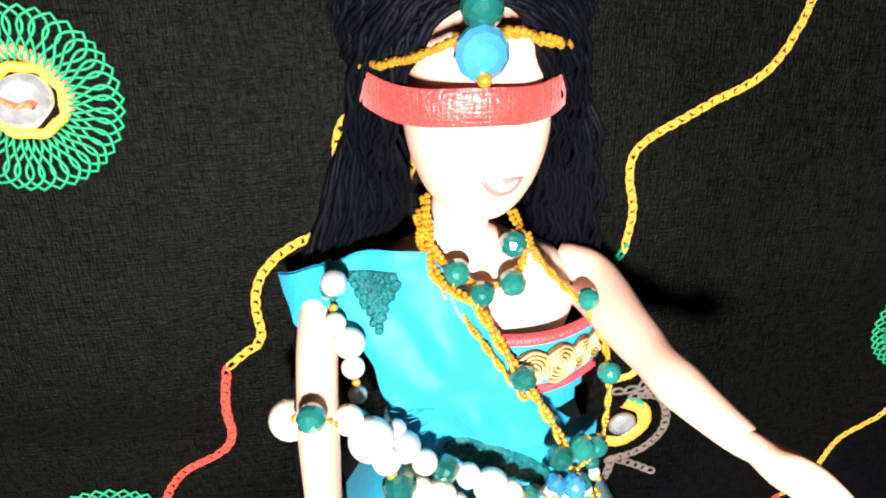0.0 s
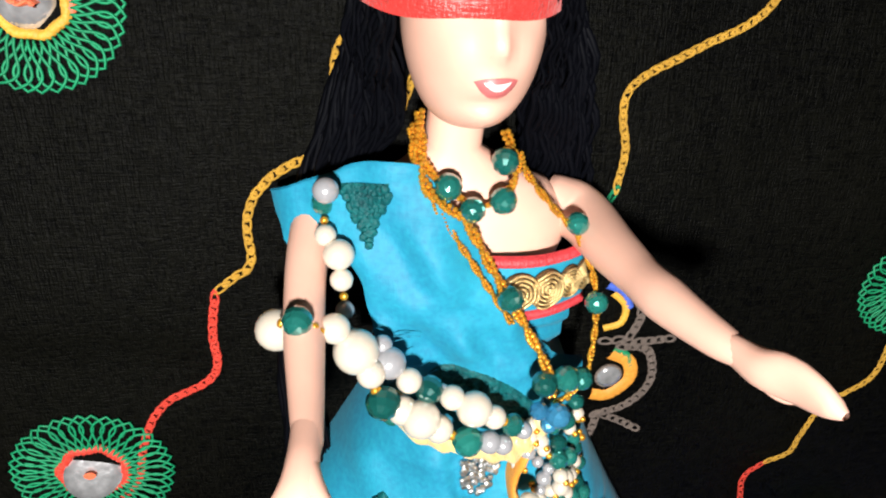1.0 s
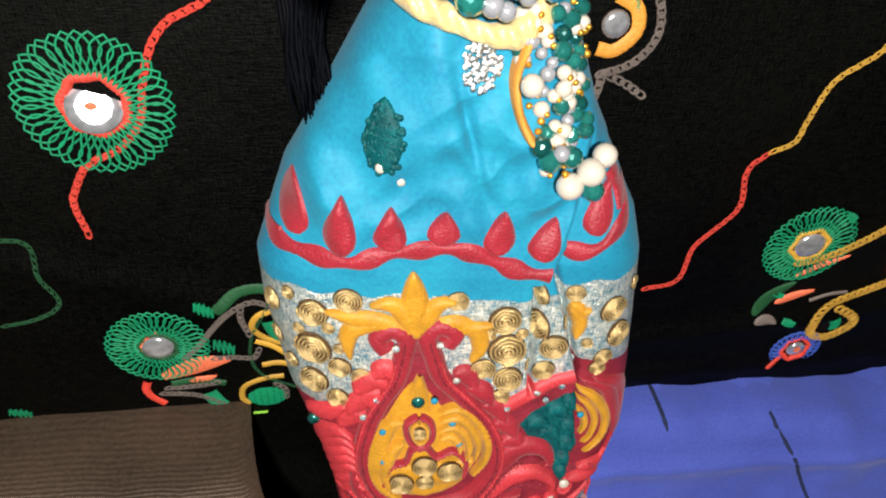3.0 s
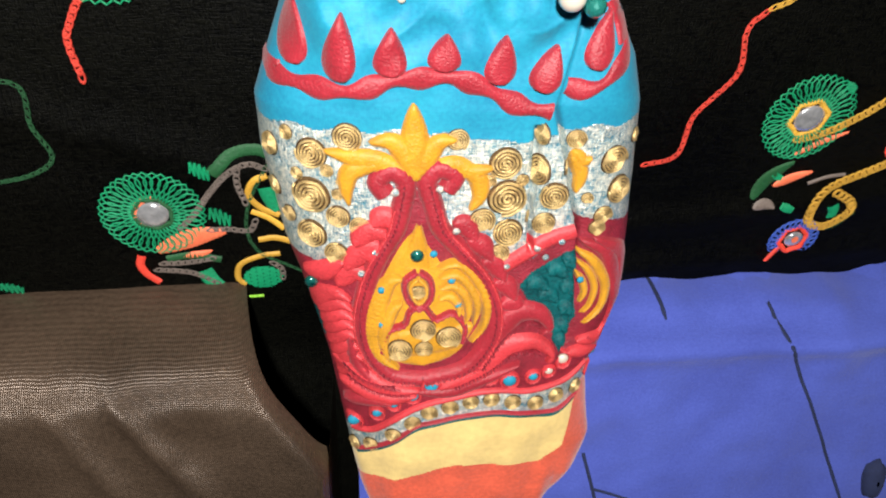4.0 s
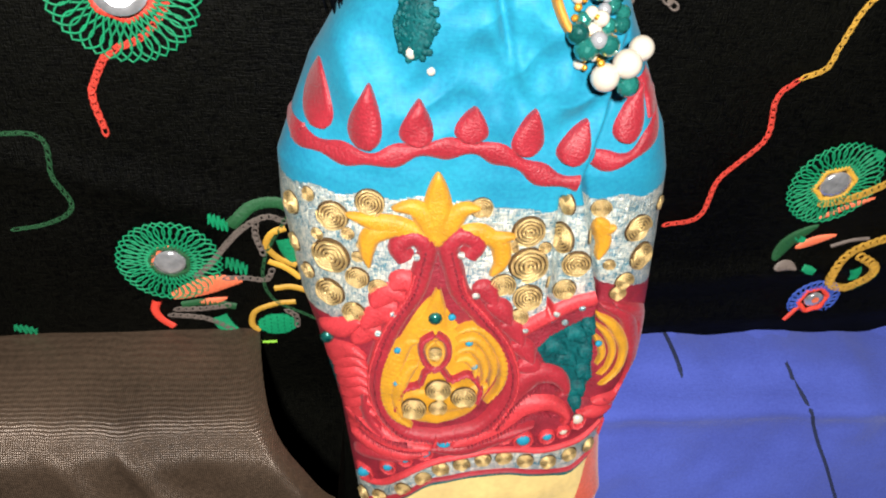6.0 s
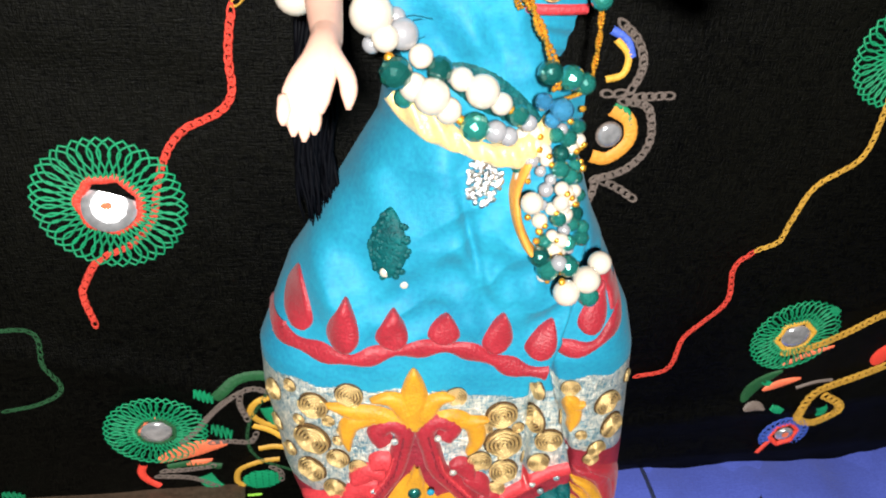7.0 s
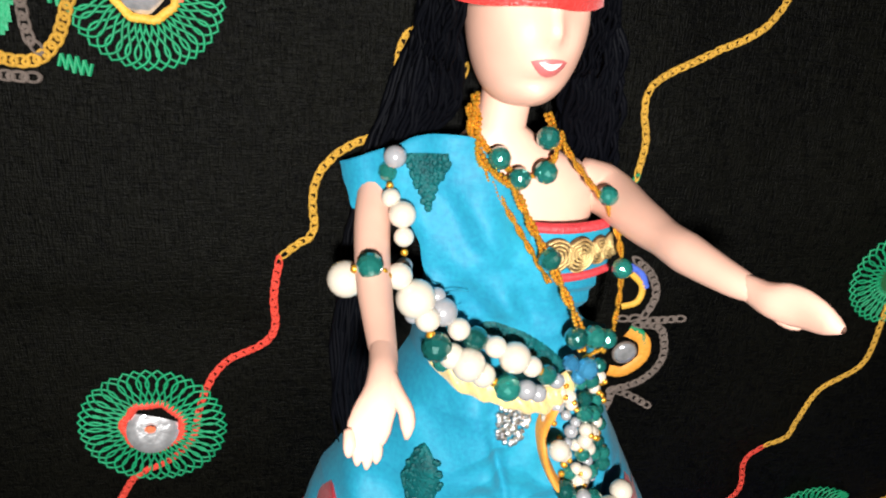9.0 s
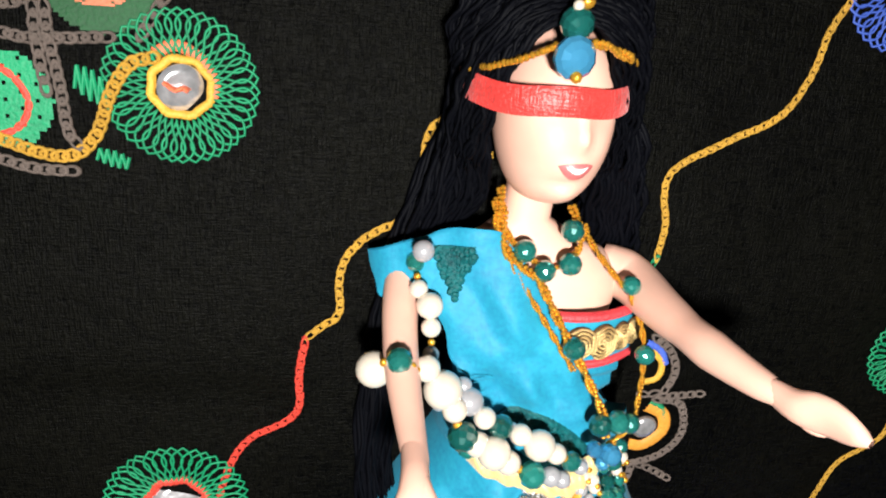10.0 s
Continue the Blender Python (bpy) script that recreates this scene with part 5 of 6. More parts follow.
g = Geo()
g.stroke([(-0.0128, 0.2040), (-0.0060, 0.1985), (0.0035, 0.1938), (0.0110, 0.1924), (0.0165, 0.1945), (0.0200, 0.1985)], lambda s: 0.0052 + 0.0012 * math.sin(s * 9), 0.0021, lambda x, y: waist_z(x, y) + 0.0006 * math.sin(x * 1500 + y * 700), n=70, k=15)
g.stroke([(-0.0128, 0.2030), (-0.0060, 0.1973), (0.0035, 0.1924), (0.0110, 0.1912)], 0.0012, 0.0010, lambda x, y: waist_z(x, y) + 0.0003, n=50)
thing("gauze_belt", g, M["goldcloth"], "pale gold gauze sash tied round the waist", "belt")
g = Geo()
for k in range(110):
    a, q = rnd.random() * 6.28, math.sqrt(rnd.random())
    x, y = 0.0066 + 0.0042 * q * math.cos(a), 0.1864 + 0.0052 * q * math.sin(a)
    g.ball((x, y, skirt_z(x, y) + 0.0006), 0.00075, 4, 6, sz=0.7)
thing("brooch", g, M["silver"], "silver sequin brooch pinned below the waist sash", "brooch", smooth=False)

tassel = root("bead_tassel", (0.022, 0.18, 0.04), "bunch of pearls, green crystals and gold beads at the hip", "beads")
g = Geo()
g.stroke([(0.0160, 0.1935), (0.0138, 0.1870), (0.0138, 0.1800), (0.0165, 0.1730), (0.0195, 0.1695)], 0.0022, 0.0040, skirt_z, n=40)
part("backing", g, M["orange"], tassel, "brown-orange backing edge")
kinds = "ppegoepppeogpep"
placed = [(0.0149, 0.1850, 0.0022), (0.0260, 0.1625, 0.003), (0.0342, 0.1675, 0.003)]
bead("p", (0.0149, 0.1850, 0.0462), 0.0023, tassel)
i = 0
for s in np.linspace(0, 1, 34):
    for side in (-1, -0.5, 0, 0.5, 1):
        w = 0.0068 * (1 - 0.45 * s)
        x = 0.0200 + 0.0062 * s + side * w + rnd.uniform(-0.0016, 0.0016)
        y = 0.1962 - 0.0290 * s + rnd.uniform(-0.002, 0.002) + 0.002 * side
        k = kinds[i % len(kinds)]
        i += 1
        r = {"p": 0.0016, "e": 0.0018, "g": 0.0014, "o": 0.0008}[k] * rnd.uniform(0.85, 1.15)
        if all((x - a) ** 2 + (y - b) ** 2 > (0.55 * (r + c)) ** 2 for a, b, c in placed):
            placed.append((x, y, r))
            zz = skirt_z(x, min(y, 0.2)) + 0.0040 - 0.0030 * abs(side)
            bead(k, (x, y, max(0.030, zz)), r, tassel)
            if k == "p" and rnd.random() < 0.7:
                bead("o", (x + 0.0009, y - 0.0006, max(0.030, zz) + r * 0.85), 0.0007, tassel)
for k, x, y, z, r in (("p", 0.0260, 0.1625, 0.0425, 0.0030), ("p", 0.0305, 0.1652, 0.0415, 0.0031), ("p", 0.0340, 0.1678, 0.0385, 0.0027), ("e", 0.0212, 0.1680, 0.0420, 0.0026), ("e", 0.0192, 0.1708, 0.0415, 0.0024), ("e", 0.0318, 0.1605, 0.0405, 0.0025), ("o", 0.0245, 0.1655, 0.0430, 0.0009), ("e", 0.0255, 0.1690, 0.0425, 0.0024), ("g", 0.0232, 0.1700, 0.0430, 0.0018)):
    bead(k, (x, y, z), r, tassel)

tiara = root("head_chain", (0.0, 0.283, 0.05), "gold bead forehead chain with a blue crystal", "jewellery")
chain([(-0.0150, 0.2795, 0.0400), (-0.0120, 0.2805, 0.0455), (-0.0078, 0.2822, 0.0495), (-0.0035, 0.2843, 0.0515), (0.0010, 0.2848, 0.0520), (0.0045, 0.2846, 0.0510), (0.0095, 0.2830, 0.0480), (0.0128, 0.2815, 0.0420)], 0.00065, tiara)
bead("s", (-0.0010, 0.2826, 0.0526), 0.0036, tiara, 0.6)
bead("o", (-0.0009, 0.2797, 0.0542), 0.0010, tiara)
bead("e", (-0.0008, 0.2878, 0.0510), 0.0028, tiara)
bead("o", (0.0004, 0.2912, 0.0515), 0.0013, tiara)
bead("p", (-0.0012, 0.2904, 0.0522), 0.0009, tiara)

# ---- embroidery on the black cloth ----
g = Geo()
lp = []
for k in range(16):
    a = 2 * math.pi * k / 16
    lp.append((0.5 * math.sin(a) * (1 - 0.25 * math.cos(a)), -0.62 * math.cos(a), 0.12 * abs(math.cos(a))))
g.tube(lp, 0.19, 5, True)
LINK = {c: None for c in ("yellow", "red", "grey", "darkgreen", "coral", "cobalt", "green")}
for c in LINK:
    me = g.mesh("stitch_" + c, [M[c]])
    LINK[c] = me


def lay(me, x, y, ang, sx, sy, sz, parent, name, lift=0.0004):
    ob = new(name, me)
    q = Vector((0, 0, 1)).rotation_difference(black_n(x, y)).to_matrix().to_4x4()
    ob.matrix_basis = Matrix.Translation((x, y, black_z(x, y) + lift)) @ q @ Matrix.Rotation(ang, 4, "Z") @ Matrix.Diagonal((sx, sy, sz, 1))
    return hang(ob, parent)


def vine(label, runs, width=0.0013, step=0.0023, group="chain-stitched vines"):
    x0, y0 = runs[0][1][0]
    r = root("embroidered_vine", (x0, y0, black_z(x0, y0)), label, "embroidery", group)
    for col, ctrl in runs:
        n = max(2, int(path_length(ctrl) / step))
        p = smooth_path(ctrl, n + 1)
        for i in range(n):
            d = p[i + 1] - p[i]
            m_ = (p[i] + p[i + 1]) / 2
            lay(LINK[col], m_[0], m_[1], math.atan2(d[1], d[0]) - math.pi / 2 + rnd.uniform(-0.12, 0.12), width, step * 1.25, width, r, "chain_stitch")
    return r


vine("yellow chain-stitch thread on black cloth", [("yellow", [(-0.0090, 0.2720), (-0.0120, 0.2710), (-0.0160, 0.2682), (-0.0200, 0.2640), (-0.0208, 0.2560)])])
vine("yellow chain-stitch thread passing behind the hair", [("yellow", [(-0.0060, 0.2600), (-0.0090, 0.2520), (-0.0110, 0.2475), (-0.0150, 0.2440)])])
vine("chain-stitch vine turning from yellow to red on black cloth", [("yellow", [(-0.0200, 0.2462), (-0.0250, 0.2446), (-0.0320, 0.2412), (-0.0368, 0.2358), (-0.0382, 0.2295), (-0.0380, 0.2222), (-0.0420, 0.2190), (-0.0450, 0.2165)]),
                                                                    ("red", [(-0.0455, 0.2160), (-0.0470, 0.2070), (-0.0472, 0.1970), (-0.0510, 0.1925), (-0.0585, 0.1885), (-0.0630, 0.1825), (-0.0660, 0.1740), (-0.0680, 0.1660), (-0.0740, 0.1590), (-0.0820, 0.1550), (-0.0860, 0.1490), (-0.0880, 0.1440), (-0.0870, 0.1340)])], 0.0014)
vine("yellow chain-stitch vine with a green tip", [("green", [(0.0350, 0.2340), (0.0362, 0.2362)]), ("yellow", [(0.0362, 0.2365), (0.0370, 0.2450), (0.0353, 0.2530), (0.0372, 0.2588), (0.0490, 0.2650), (0.0610, 0.2712), (0.0670, 0.2810), (0.0692, 0.2900), (0.0735, 0.2980), (0.0770, 0.3060)])])
vine("long chain-stitch vine turning from yellow to red", [("yellow", [(0.1150, 0.2060), (0.1150, 0.1990), (0.1140, 0.1840), (0.1040, 0.1750), (0.1010, 0.1640), (0.1000, 0.1570), (0.0940, 0.1540)]), ("red", [(0.0935, 0.1535), (0.0890, 0.1480), (0.0905, 0.1360), (0.0850, 0.1275), (0.0810, 0.1210), (0.0800, 0.1080), (0.0700, 0.1045)])], 0.0013)
vine("faint dark green thread on black cloth", [("darkgreen", [(-0.1200, 0.1330), (-0.1030, 0.1335), (-0.1018, 0.1220), (-0.1000, 0.1120), (-0.1070, 0.1070), (-0.1160, 0.1050)])], 0.0010)
vine("taupe chain-stitch scrolls beside the waist", [("grey", [(0.0395, 0.2160), (0.0445, 0.2120), (0.0470, 0.2060), (0.0450, 0.2000)]), ("grey", [(0.0440, 0.1985), (0.0560, 0.1992)]), ("grey", [(0.0430, 0.1975), (0.0500, 0.1965), (0.0528, 0.1900), (0.0520, 0.1840), (0.0470, 0.1790), (0.0400, 0.1765)]),
                                                    ("grey", [(0.0420, 0.1765), (0.0470, 0.1745), (0.0525, 0.1710)]), ("grey", [(0.0410, 0.1765), (0.0405, 0.1720), (0.0390, 0.1680)]), ("grey", [(0.0440, 0.2000), (0.0410, 0.1990), (0.0380, 0.1995)])], 0.0017, 0.0021)


def patch(name, mat, ctrl, width, label, height=0.0006, rib=0.3, n=30, parent=None):
    g = Geo()
    g.stroke(ctrl, width, height, black_z, n=n, k=7, rib=rib)
    if parent:
        return part(name, g, M[mat], parent, label)
    return thing(name, g, M[mat], label, "embroidery", "satin-stitch patches")


def disc(parent, name, mat, x, y, r, sy=1.0, holes=0, thick=0.0004, label=""):
    """A flat stitched disc, with open eyelets in rows when holes is set."""
    g = Geo()
    for i in range(-12, 13):
        for j in range(-12, 13):
            u, v = i / 12, j / 12
            if u * u + v * v > 1 or (holes and (i % holes == 0 and (j + (i // holes) % 2 * holes // 2) % holes == 0)):
                continue
            a, b = x + r * u, y + r * sy * v
            e = r / 24 * 1.02
            o = len(g.v)
            g.v += [(a + p, b + q * sy, black_z(a + p, b + q * sy) + thick) for p, q in ((-e, -e), (e, -e), (e, e), (-e, e))]
            g.f.append((o, o + 1, o + 2, o + 3))
            g.m.append(0)
    return part(name, g, M[mat], parent, label)


def flower(x, y, r_out, r_in, n, mat, ring, ring_r, glass_r, label, facing=None, sy=1.0, arc=(0, 2 * math.pi), hexa=7, ring_w=0.0016):
    r0 = root("embroidered_flower", (x, y, black_z(x, y)), label, "embroidery", "mirror-work flowers")
    g, lp = Geo(), []
    hw = 2 * math.pi / n * 1.15
    for s in np.linspace(0, 1, 13):
        a, q = hw * math.sin(math.pi * s ** 1.5) , r_in + (r_out - r_in) * s
        lp.append((q * math.sin(a), q * math.cos(a), 0.0))
    lp += [(-a, b, 0.00025) for a, b, c in lp[-2:0:-1]]
    g.tube(lp, 0.00027, 5, True)
    me = g.mesh("petal_loop", [M[mat]])
    for k in range(n):
        a = arc[0] + (arc[1] - arc[0]) * k / n
        lay(me, x, y, a + rnd.uniform(-0.02, 0.02), 1 + rnd.uniform(-0.03, 0.03), sy, 1, r0, "petal")
    if ring:
        g = Geo()
        pts = [(x + ring_r * math.cos(2 * math.pi * k / hexa + 0.3), y + sy * ring_r * math.sin(2 * math.pi * k / hexa + 0.3)) for k in range(hexa + 1)]
        pts = [tuple(np.array(pts[i]) * (1 - t) + np.array(pts[i + 1]) * t) for i in range(hexa) for t in (0, 0.5)] + [pts[-1]]
        g.stroke(pts, ring_w, 0.0009, black_z, n=90, rib=0.3)
        part("ring", g, M[ring], r0)
    if glass_r:
        g = Geo()
        q = (Vector(facing) if facing else black_n(x, y)).to_track_quat("Z", "Y").to_matrix()
        pts = []
        for rr, zz in ((0.02, 0.0004), (0.6, 0.0004), (1.0, 0.0003), (1.03, -0.0006)):
            for k in range(26):
                a = 2 * math.pi * k / 26
                d = q @ Vector((glass_r * rr * math.cos(a), sy * glass_r * rr * math.sin(a), 0))
                pts.append((x + d.x, y + d.y, black_z(x, y) + 0.0009 + d.z + zz))
        g.grid(pts, 4, 26, True)
        part("mirror", g, M["mirror"], r0, "small round mirror")
    return r0


fx, fy = -0.0768, 0.1700
v1 = (Vector(LAMP) - Vector((fx, fy, 0.018))).normalized() + (Vector((-0.020, 0.219, 0.175)) - Vector((fx, fy, 0.018))).normalized()
fl = flower(fx, fy, 0.0172, 0.0065, 40, "green", "red", 0.0072, 0.0060, "round green lace flower with red-ringed mirror", v1.normalized(), 1.0, ring_w=0.0024)
disc(fl, "knot", "coral", fx - 0.0003, fy + 0.0005, 0.0013, 0.8, 0, 0.0022, "coral thread knot")
fl = flower(-0.0785, 0.0925, 0.0155, 0.0055, 38, "green", "darkgreen", 0.0056, 0.0044, "green lace flower with coral-edged mirror", None, 0.95)
patch("crescent", "coral", [(-0.0815, 0.0885), (-0.0835, 0.0925), (-0.0812, 0.0970), (-0.0775, 0.0978)], 0.0026, "coral stitched crescent", parent=fl)
fl = flower(0.1195, 0.1205, 0.0155, 0.0055, 38, "green", "yellow", 0.0062, 0.0046, "green lace flower with yellow-ringed mirror", None, 0.95, hexa=6, ring_w=0.0020)
fl = flower(0.1345, 0.0725, 0.0092, 0.0050, 24, "cobalt", "red", 0.0052, 0.0032, "small blue lace flower with red ring", None, 1.0, hexa=6, ring_w=0.0019)
patch("tail", "red", [(0.1305, 0.0690), (0.1285, 0.0660), (0.1270, 0.0630)], 0.0018, "red stitched tail", parent=fl)
disc(fl, "eye", "coral", 0.1345, 0.0728, 0.0013, thick=0.0016)
fl = flower(-0.0697, 0.2712, 0.0158, 0.0068, 40, "green", "yellow", 0.0060, 0.0046, "green lace flower with yellow-ringed mirror", (0.35, -0.15, 1.0), 0.95, hexa=8, ring_w=0.0019)
patch("crescent", "coral", [(-0.0745, 0.2775), (-0.0705, 0.2792), (-0.0660, 0.2768), (-0.0635, 0.2725), (-0.0640, 0.2690)], 0.0026, "coral stitched crescent", parent=fl)
patch("knot", "coral", [(-0.0725, 0.2722), (-0.0705, 0.2708), (-0.0690, 0.2712), (-0.0680, 0.2705)], 0.0012, "coral thread knot", 0.0030, parent=fl)
fl = flower(0.1150, 0.2105, 0.0135, 0.0045, 34, "green", None, 0, 0, "dense green lace flower")
disc(fl, "centre", "darkgreen", 0.1150, 0.2105, 0.0055)
fl = flower(0.0850, 0.2990, 0.0125, 0.0045, 30, "cobalt", None, 0, 0, "blue lace flower on black cloth")
fl = root("embroidered_flower", (-0.1010, 0.2675, black_z(-0.101, 0.2675)), "dense green stitched disc with red loop", "embroidery", "mirror-work flowers")
disc(fl, "disc", "green", -0.1015, 0.2675, 0.0085, 1.1, 4)
patch("loop", "red", [(-0.1080, 0.2740), (-0.1010, 0.2728), (-0.0975, 0.2672), (-0.1005, 0.2618), (-0.1080, 0.2600)], 0.0019, "red stitched loop", parent=fl)
vine("yellow vine curling to the flower", [("yellow", [(-0.1200, 0.2680), (-0.1100, 0.2632), (-0.1020, 0.2595), (-0.0950, 0.2572), (-0.0895, 0.2575), (-0.0855, 0.2620), (-0.0830, 0.2690), (-0.0790, 0.2752), (-0.0740, 0.2768)])], 0.0020, 0.0020)
vine("taupe chain-stitch scrolls beside the flowers", [("grey", [(-0.0935, 0.2860), (-0.0928, 0.2780), (-0.0915, 0.2700), (-0.0910, 0.2620), (-0.0890, 0.2590)]), ("grey", [(-0.0955, 0.2860), (-0.0950, 0.2770), (-0.0940, 0.2690)]), ("grey", [(-0.1020, 0.2800), (-0.0960, 0.2790), (-0.0890, 0.2795), (-0.0820, 0.2800)]), ("grey", [(-0.1060, 0.2570), (-0.0980, 0.2545), (-0.0900, 0.2540)]),
                                                      ("grey", [(-0.0770, 0.2800), (-0.0740, 0.2850), (-0.0700, 0.2910)]), ("grey", [(-0.1060, 0.2880), (-0.1000, 0.2850), (-0.0950, 0.2880), (-0.0930, 0.2950)])], 0.0018, 0.0022)
fl = root("embroidered_leaf", (-0.0840, 0.2880, black_z(-0.084, 0.288)), "dark green leaf with coral eyelet centre", "embroidery", "satin-stitch patches")
disc(fl, "leaf", "darkgreen", -0.0835, 0.2895, 0.0105, 0.85)
disc(fl, "centre", "coral", -0.0838, 0.2910, 0.0075, 0.75, 4, 0.0008)


def zigzag(x, y, w, h, mat, label):
    g = Geo()
    p = [(x - w / 2 + w * k / 9, y + (h / 2 if k % 2 else -h / 2) * (1 - 0.3 * abs(k - 4.5) / 4.5) - 0.25 * h * (k - 4.5) / 4.5) for k in range(10)]
    for a, b in zip(p[:-1], p[1:]):
        g.stroke([a, ((a[0] + b[0]) / 2, (a[1] + b[1]) / 2), b], 0.0008, 0.0006, black_z, n=8, k=5)
    thing("zigzag_stitch", g, M[mat], label, "embroidery", "satin-stitch patches")


for x, y, w, h in ((-0.0862, 0.2708, 0.0060, 0.0065), (-0.0832, 0.2567, 0.0060, 0.0035), (-0.0632, 0.1072, 0.0052, 0.0055), (-0.0602, 0.0905, 0.0060, 0.0060), (0.1180, 0.0990, 0.0040, 0.0028), (0.1255, 0.0870, 0.0045, 0.0035), (0.1290, 0.1310, 0.0030, 0.0030), (-0.0700, 0.2920, 0.0060, 0.0030), (-0.1250, 0.0660, 0.0060, 0.0040)):
    zigzag(x, y, w, h, "green", "green zigzag stitches on black cloth")
patch("fan", "orange", [(0.0415, 0.1955), (0.0465, 0.1925), (0.0475, 0.1870), (0.0430, 0.1825), (0.0385, 0.1830)], 0.0038, "orange stitched crescent on black cloth")
patch("fan", "green", [(0.0420, 0.1968), (0.0455, 0.1948), (0.0470, 0.1915)], 0.0018, "green stitched edge on black cloth")
patch("fan", "yellow", [(0.0395, 0.2120), (0.0430, 0.2085), (0.0425, 0.2040), (0.0385, 0.2025)], 0.0019, "yellow stitched crescent on black cloth")
patch("fan", "cobalt", [(0.0380, 0.2140), (0.0420, 0.2120), (0.0440, 0.2080)], 0.0022, "blue stitched crescent on black cloth")
fl = flower(0.0418, 0.1890, 0.0032, 0.0028, 8, "grey", None, 0, 0.0029, "small round mirror sewn to black cloth")
# cluster beside the skirt, one side
for mat, c, w, lb in (("coral", [(-0.0800, 0.0785), (-0.0730, 0.0815), (-0.0660, 0.0840), (-0.0590, 0.0850)], lambda s: 0.0075 * math.sin(math.pi * min(1, s * 0.85 + 0.1)) ** 0.8, "coral stitched leaf"), ("coral", [(-0.0730, 0.0760), (-0.0680, 0.0765), (-0.0640, 0.0780)], leafy(0.0030), "coral stitched leaf"),
                      ("red", [(-0.0850, 0.0770), (-0.0862, 0.0730), (-0.0850, 0.0690), (-0.0820, 0.0655)], 0.0028, "red stitched stem"), ("yellow", [(-0.0440, 0.0750), (-0.0500, 0.0745), (-0.0565, 0.0715), (-0.0580, 0.0660), (-0.0560, 0.0630)], 0.0022, "yellow stitched curl"),
                      ("yellow", [(-0.0430, 0.0900), (-0.0480, 0.0930), (-0.0510, 0.0980), (-0.0490, 0.1030), (-0.0450, 0.1050)], 0.0024, "yellow stitched curl"), ("yellow", [(-0.0510, 0.0920), (-0.0460, 0.0890), (-0.0420, 0.0850)], 0.0022, "yellow stitched stem"), ("yellow", [(-0.0500, 0.0810), (-0.0450, 0.0815), (-0.0400, 0.0795)], 0.0024, "yellow stitched stem"),
                      ("green", [(-0.0680, 0.0700), (-0.0660, 0.0650), (-0.0640, 0.0620)], 0.0060, "green stitched patch"), ("darkgreen", [(-0.0600, 0.1060), (-0.0540, 0.1120), (-0.0470, 0.1130), (-0.0420, 0.1100)], 0.0040, "dark green stitched edge"), ("darkgreen", [(-0.0780, 0.0750), (-0.0700, 0.0760), (-0.0620, 0.0740)], 0.0030, "dark green stitched leaf"),
                      ("green", [(-0.0460, 0.1010), (-0.0450, 0.0960), (-0.0430, 0.0920)], 0.0050, "green stitched patch")):
    patch("satin_patch", mat, c, w, lb + " on black cloth")
fl = root("embroidered_leaf", (-0.0500, 0.066, black_z(-0.05, 0.066)), "green stitched leaf with eyelets on black cloth", "embroidery", "satin-stitch patches")
disc(fl, "leaf", "green", -0.0500, 0.0660, 0.0062, 0.75, 4)
vine("taupe chain-stitch scrolls beside the skirt", [("grey", [(-0.0720, 0.0870), (-0.0670, 0.0920), (-0.0620, 0.0990), (-0.0560, 0.1060), (-0.0500, 0.1090), (-0.0450, 0.1070)]), ("grey", [(-0.0530, 0.1080), (-0.0535, 0.1020), (-0.0520, 0.0950)]), ("grey", [(-0.0820, 0.0710), (-0.0740, 0.0700), (-0.0690, 0.0680), (-0.0640, 0.0640)]), ("grey", [(-0.0640, 0.0860), (-0.0580, 0.0860), (-0.0520, 0.0850), (-0.0500, 0.0890)]),
                                                    ("grey", [(-0.0800, 0.0735), (-0.0720, 0.0735), (-0.0640, 0.0750)]), ("grey", [(-0.0470, 0.0720), (-0.0440, 0.0690), (-0.0440, 0.0650)])], 0.0015, 0.0019)
vine("loose dark green sewing thread on cloth", [("darkgreen", [(-0.0450, 0.1080), (-0.0510, 0.0960), (-0.0530, 0.0850), (-0.0500, 0.0760), (-0.0400, 0.0690), (-0.0330, 0.0640)])], 0.0008)
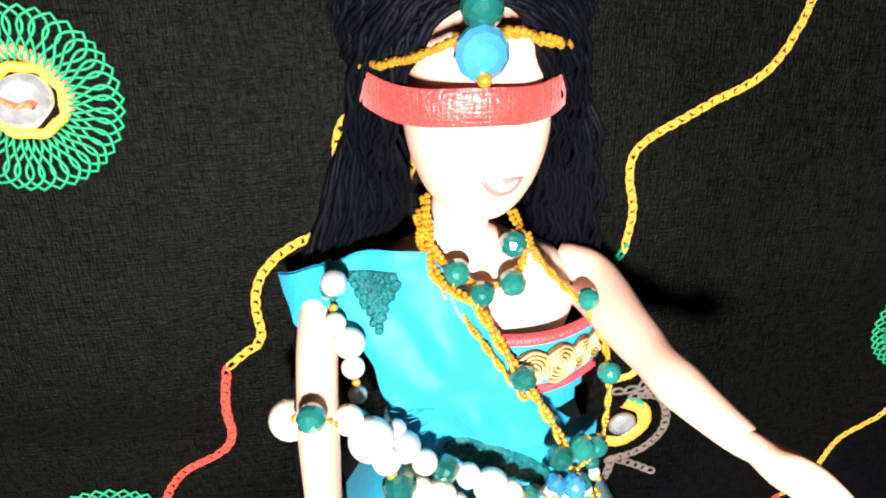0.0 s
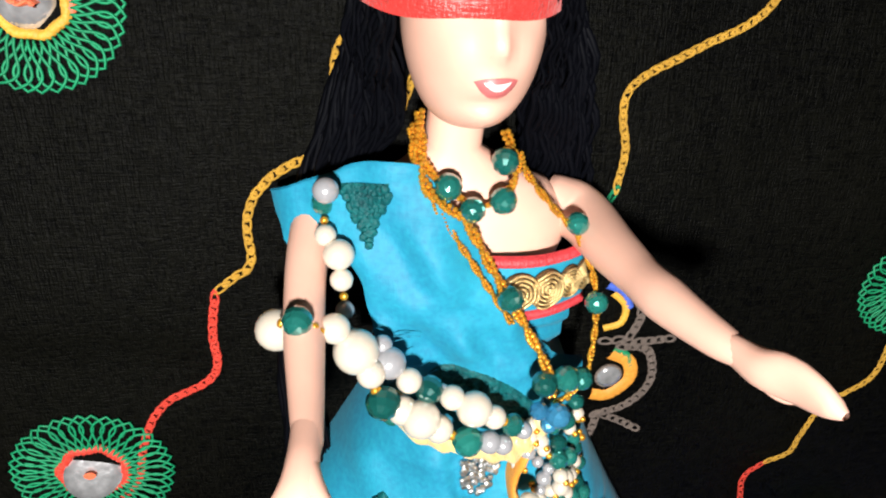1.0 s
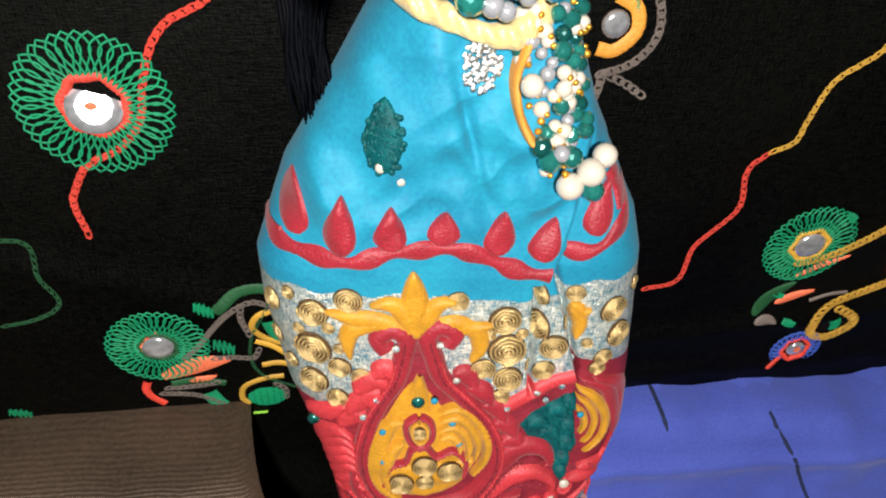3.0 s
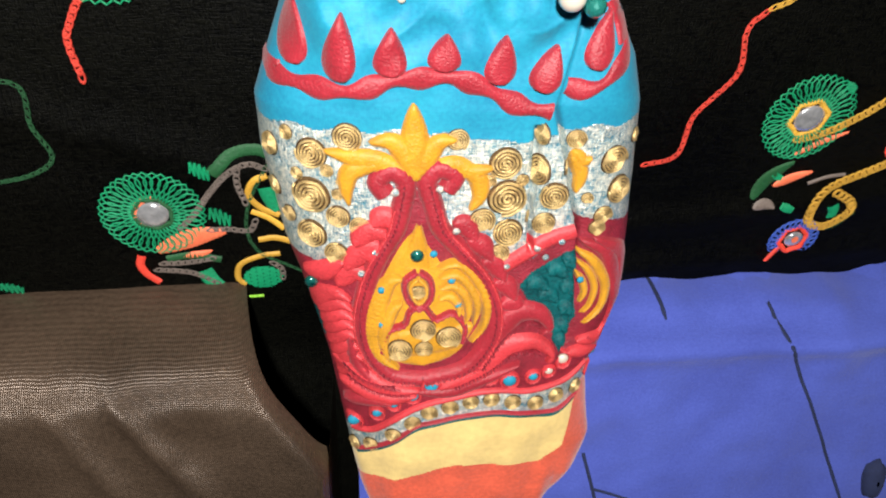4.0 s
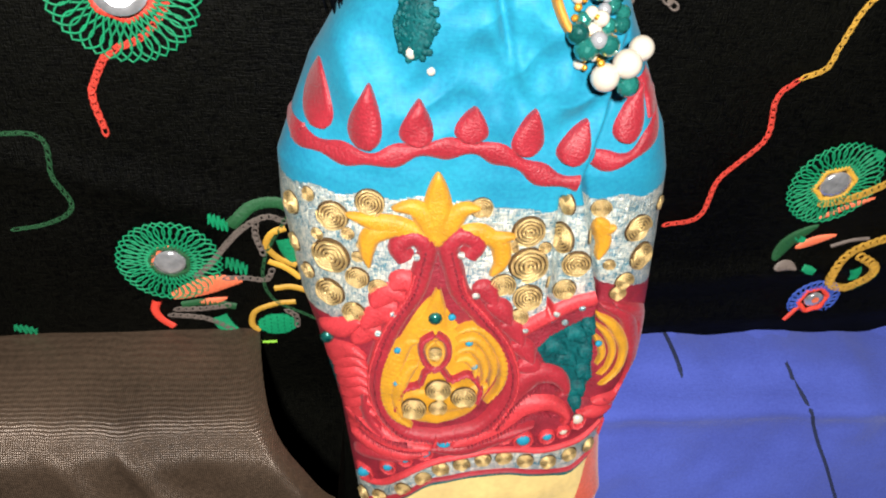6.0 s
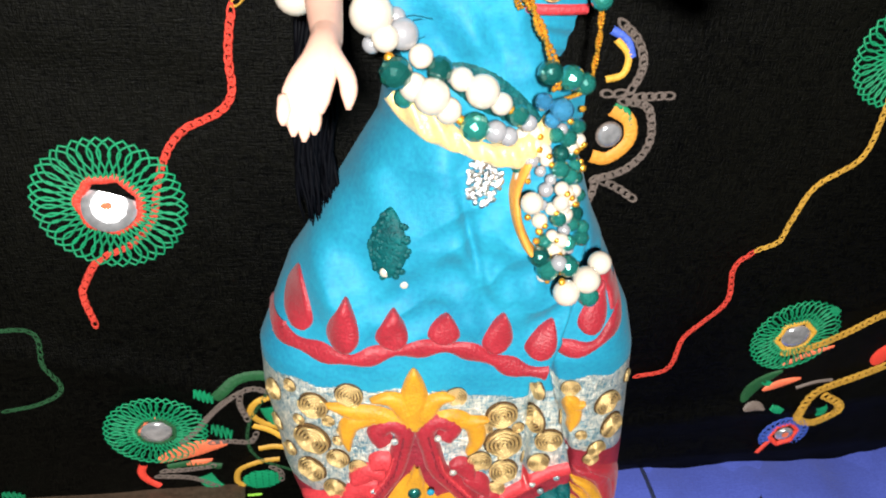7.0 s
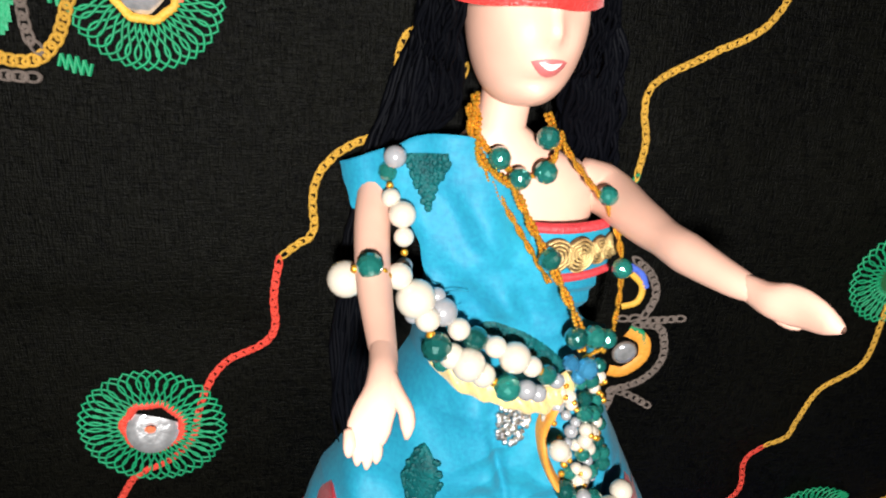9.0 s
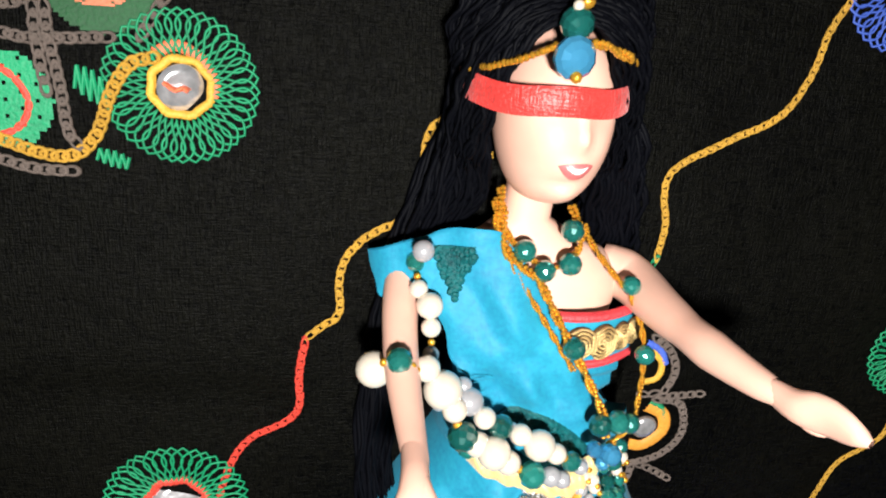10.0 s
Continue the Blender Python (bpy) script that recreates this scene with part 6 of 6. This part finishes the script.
# cluster on the other side
vine("yellow vine tail from the flower", [("yellow", [(0.1180, 0.1130), (0.1260, 0.1150), (0.1360, 0.1210), (0.1460, 0.1290), (0.1560, 0.1340)])], 0.0022, 0.0020)
vine("thick yellow looping chain-stitch vine", [("yellow", [(0.1600, 0.1060), (0.1480, 0.1000), (0.1390, 0.0950), (0.1345, 0.0880), (0.1370, 0.0800), (0.1440, 0.0780), (0.1500, 0.0830), (0.1480, 0.0890), (0.1410, 0.0930)])], 0.0026, 0.0022)
for mat, c, w, lb in (("coral", [(0.1180, 0.0950), (0.1240, 0.0985), (0.1300, 0.1010)], leafy(0.0040), "coral stitched leaf"), ("coral", [(0.1200, 0.1070), (0.1280, 0.1120), (0.1360, 0.1160)], leafy(0.0026), "coral stitched leaf"), ("grey", [(0.1130, 0.0870), (0.1170, 0.0885), (0.1210, 0.0870)], leafy(0.0045), "taupe stitched knot"),
                      ("darkgreen", [(0.1120, 0.0900), (0.1150, 0.0980), (0.1220, 0.1050)], leafy(0.0060), "dark green stitched leaf"), ("darkgreen", [(0.1420, 0.0770), (0.1480, 0.0790), (0.1530, 0.0840)], leafy(0.0050), "dark green stitched leaf"), ("red", [(0.1540, 0.1060), (0.1570, 0.1120), (0.1620, 0.1150)], leafy(0.0090), "red stitched flower"),
                      ("green", [(0.1420, 0.0880), (0.1440, 0.0850), (0.1450, 0.0820)], 0.0040, "green stitched patch"), ("grey", [(0.1300, 0.0960), (0.1360, 0.0985), (0.1420, 0.0995)], 0.0016, "taupe stitched line")):
    patch("satin_patch", mat, c, w, lb + " on black cloth")

patch("stitch_line", "lime", [(-0.0710, 0.0575), (-0.0610, 0.0572), (-0.0509, 0.0574)], 0.0012, "lime green straight stitch on black cloth")

# ---- small scraps ----
g = Geo()
cx, cy = -0.0768, -0.0115
pts = [(cx - 0.0026, cy - 0.0016), (cx + 0.0010, cy - 0.0026), (cx + 0.0027, cy - 0.0002), (cx + 0.0020, cy + 0.0020), (cx - 0.0024, cy + 0.0019)]
zt = max(bag_top(x, y) for x, y in pts) + 0.0006
g.v = [(x, y, zt + 0.0004) for x, y in pts] + [(x, y, zt - 0.0008) for x, y in pts]
g.f = [(0, 1, 2, 3, 4), (9, 8, 7, 6, 5)] + [(i, (i + 1) % 5, 5 + (i + 1) % 5, 5 + i) for i in range(5)]
g.m = [0] * 7
thing("paper_scrap", g, M["lilac"], "small torn lilac paper scrap on the bag", "scrap", smooth=False)
g = Geo()
p = [(x, y, blue_z(x, y) + 0.0007) for x, y in smooth_path([(0.1690, -0.0600), (0.1700, -0.0520), (0.1760, -0.0500), (0.1830, -0.0510), (0.1880, -0.0560)], 40)]
for s in (-0.0005, 0.0005):
    g.tube([(a + s * math.sin(i * 0.9), b + s * math.cos(i * 0.9), c + s * math.cos(i * 0.9)) for i, (a, b, c) in enumerate(p)], 0.0007, 6)
thing("yarn_scrap", g, M["tan"], "tan twisted yarn end on the blue cloth", "yarn")
g = Geo()
pts = []
for i in range(9):
    for j in range(18):
        a, q = 2 * math.pi * j / 18, math.sin(math.pi * (0.04 + 0.5 * i / 8))
        r = 0.0055 * q * (1 + 0.25 * bumpy(math.cos(a), math.sin(a), 1.7, 3.0))
        x, y = 0.1745 + 0.8 * r * math.cos(a), -0.0140 + 1.5 * r * math.sin(a)
        pts.append((x, y, blue_z(x, y) - 0.0006 + 0.0045 * math.cos(math.pi * 0.5 * i / 8)))
g.grid(pts, 9, 18, True)
thing("cloth_scrap", g, M["navy"], "small crumpled dark scrap on the blue cloth", "scrap")
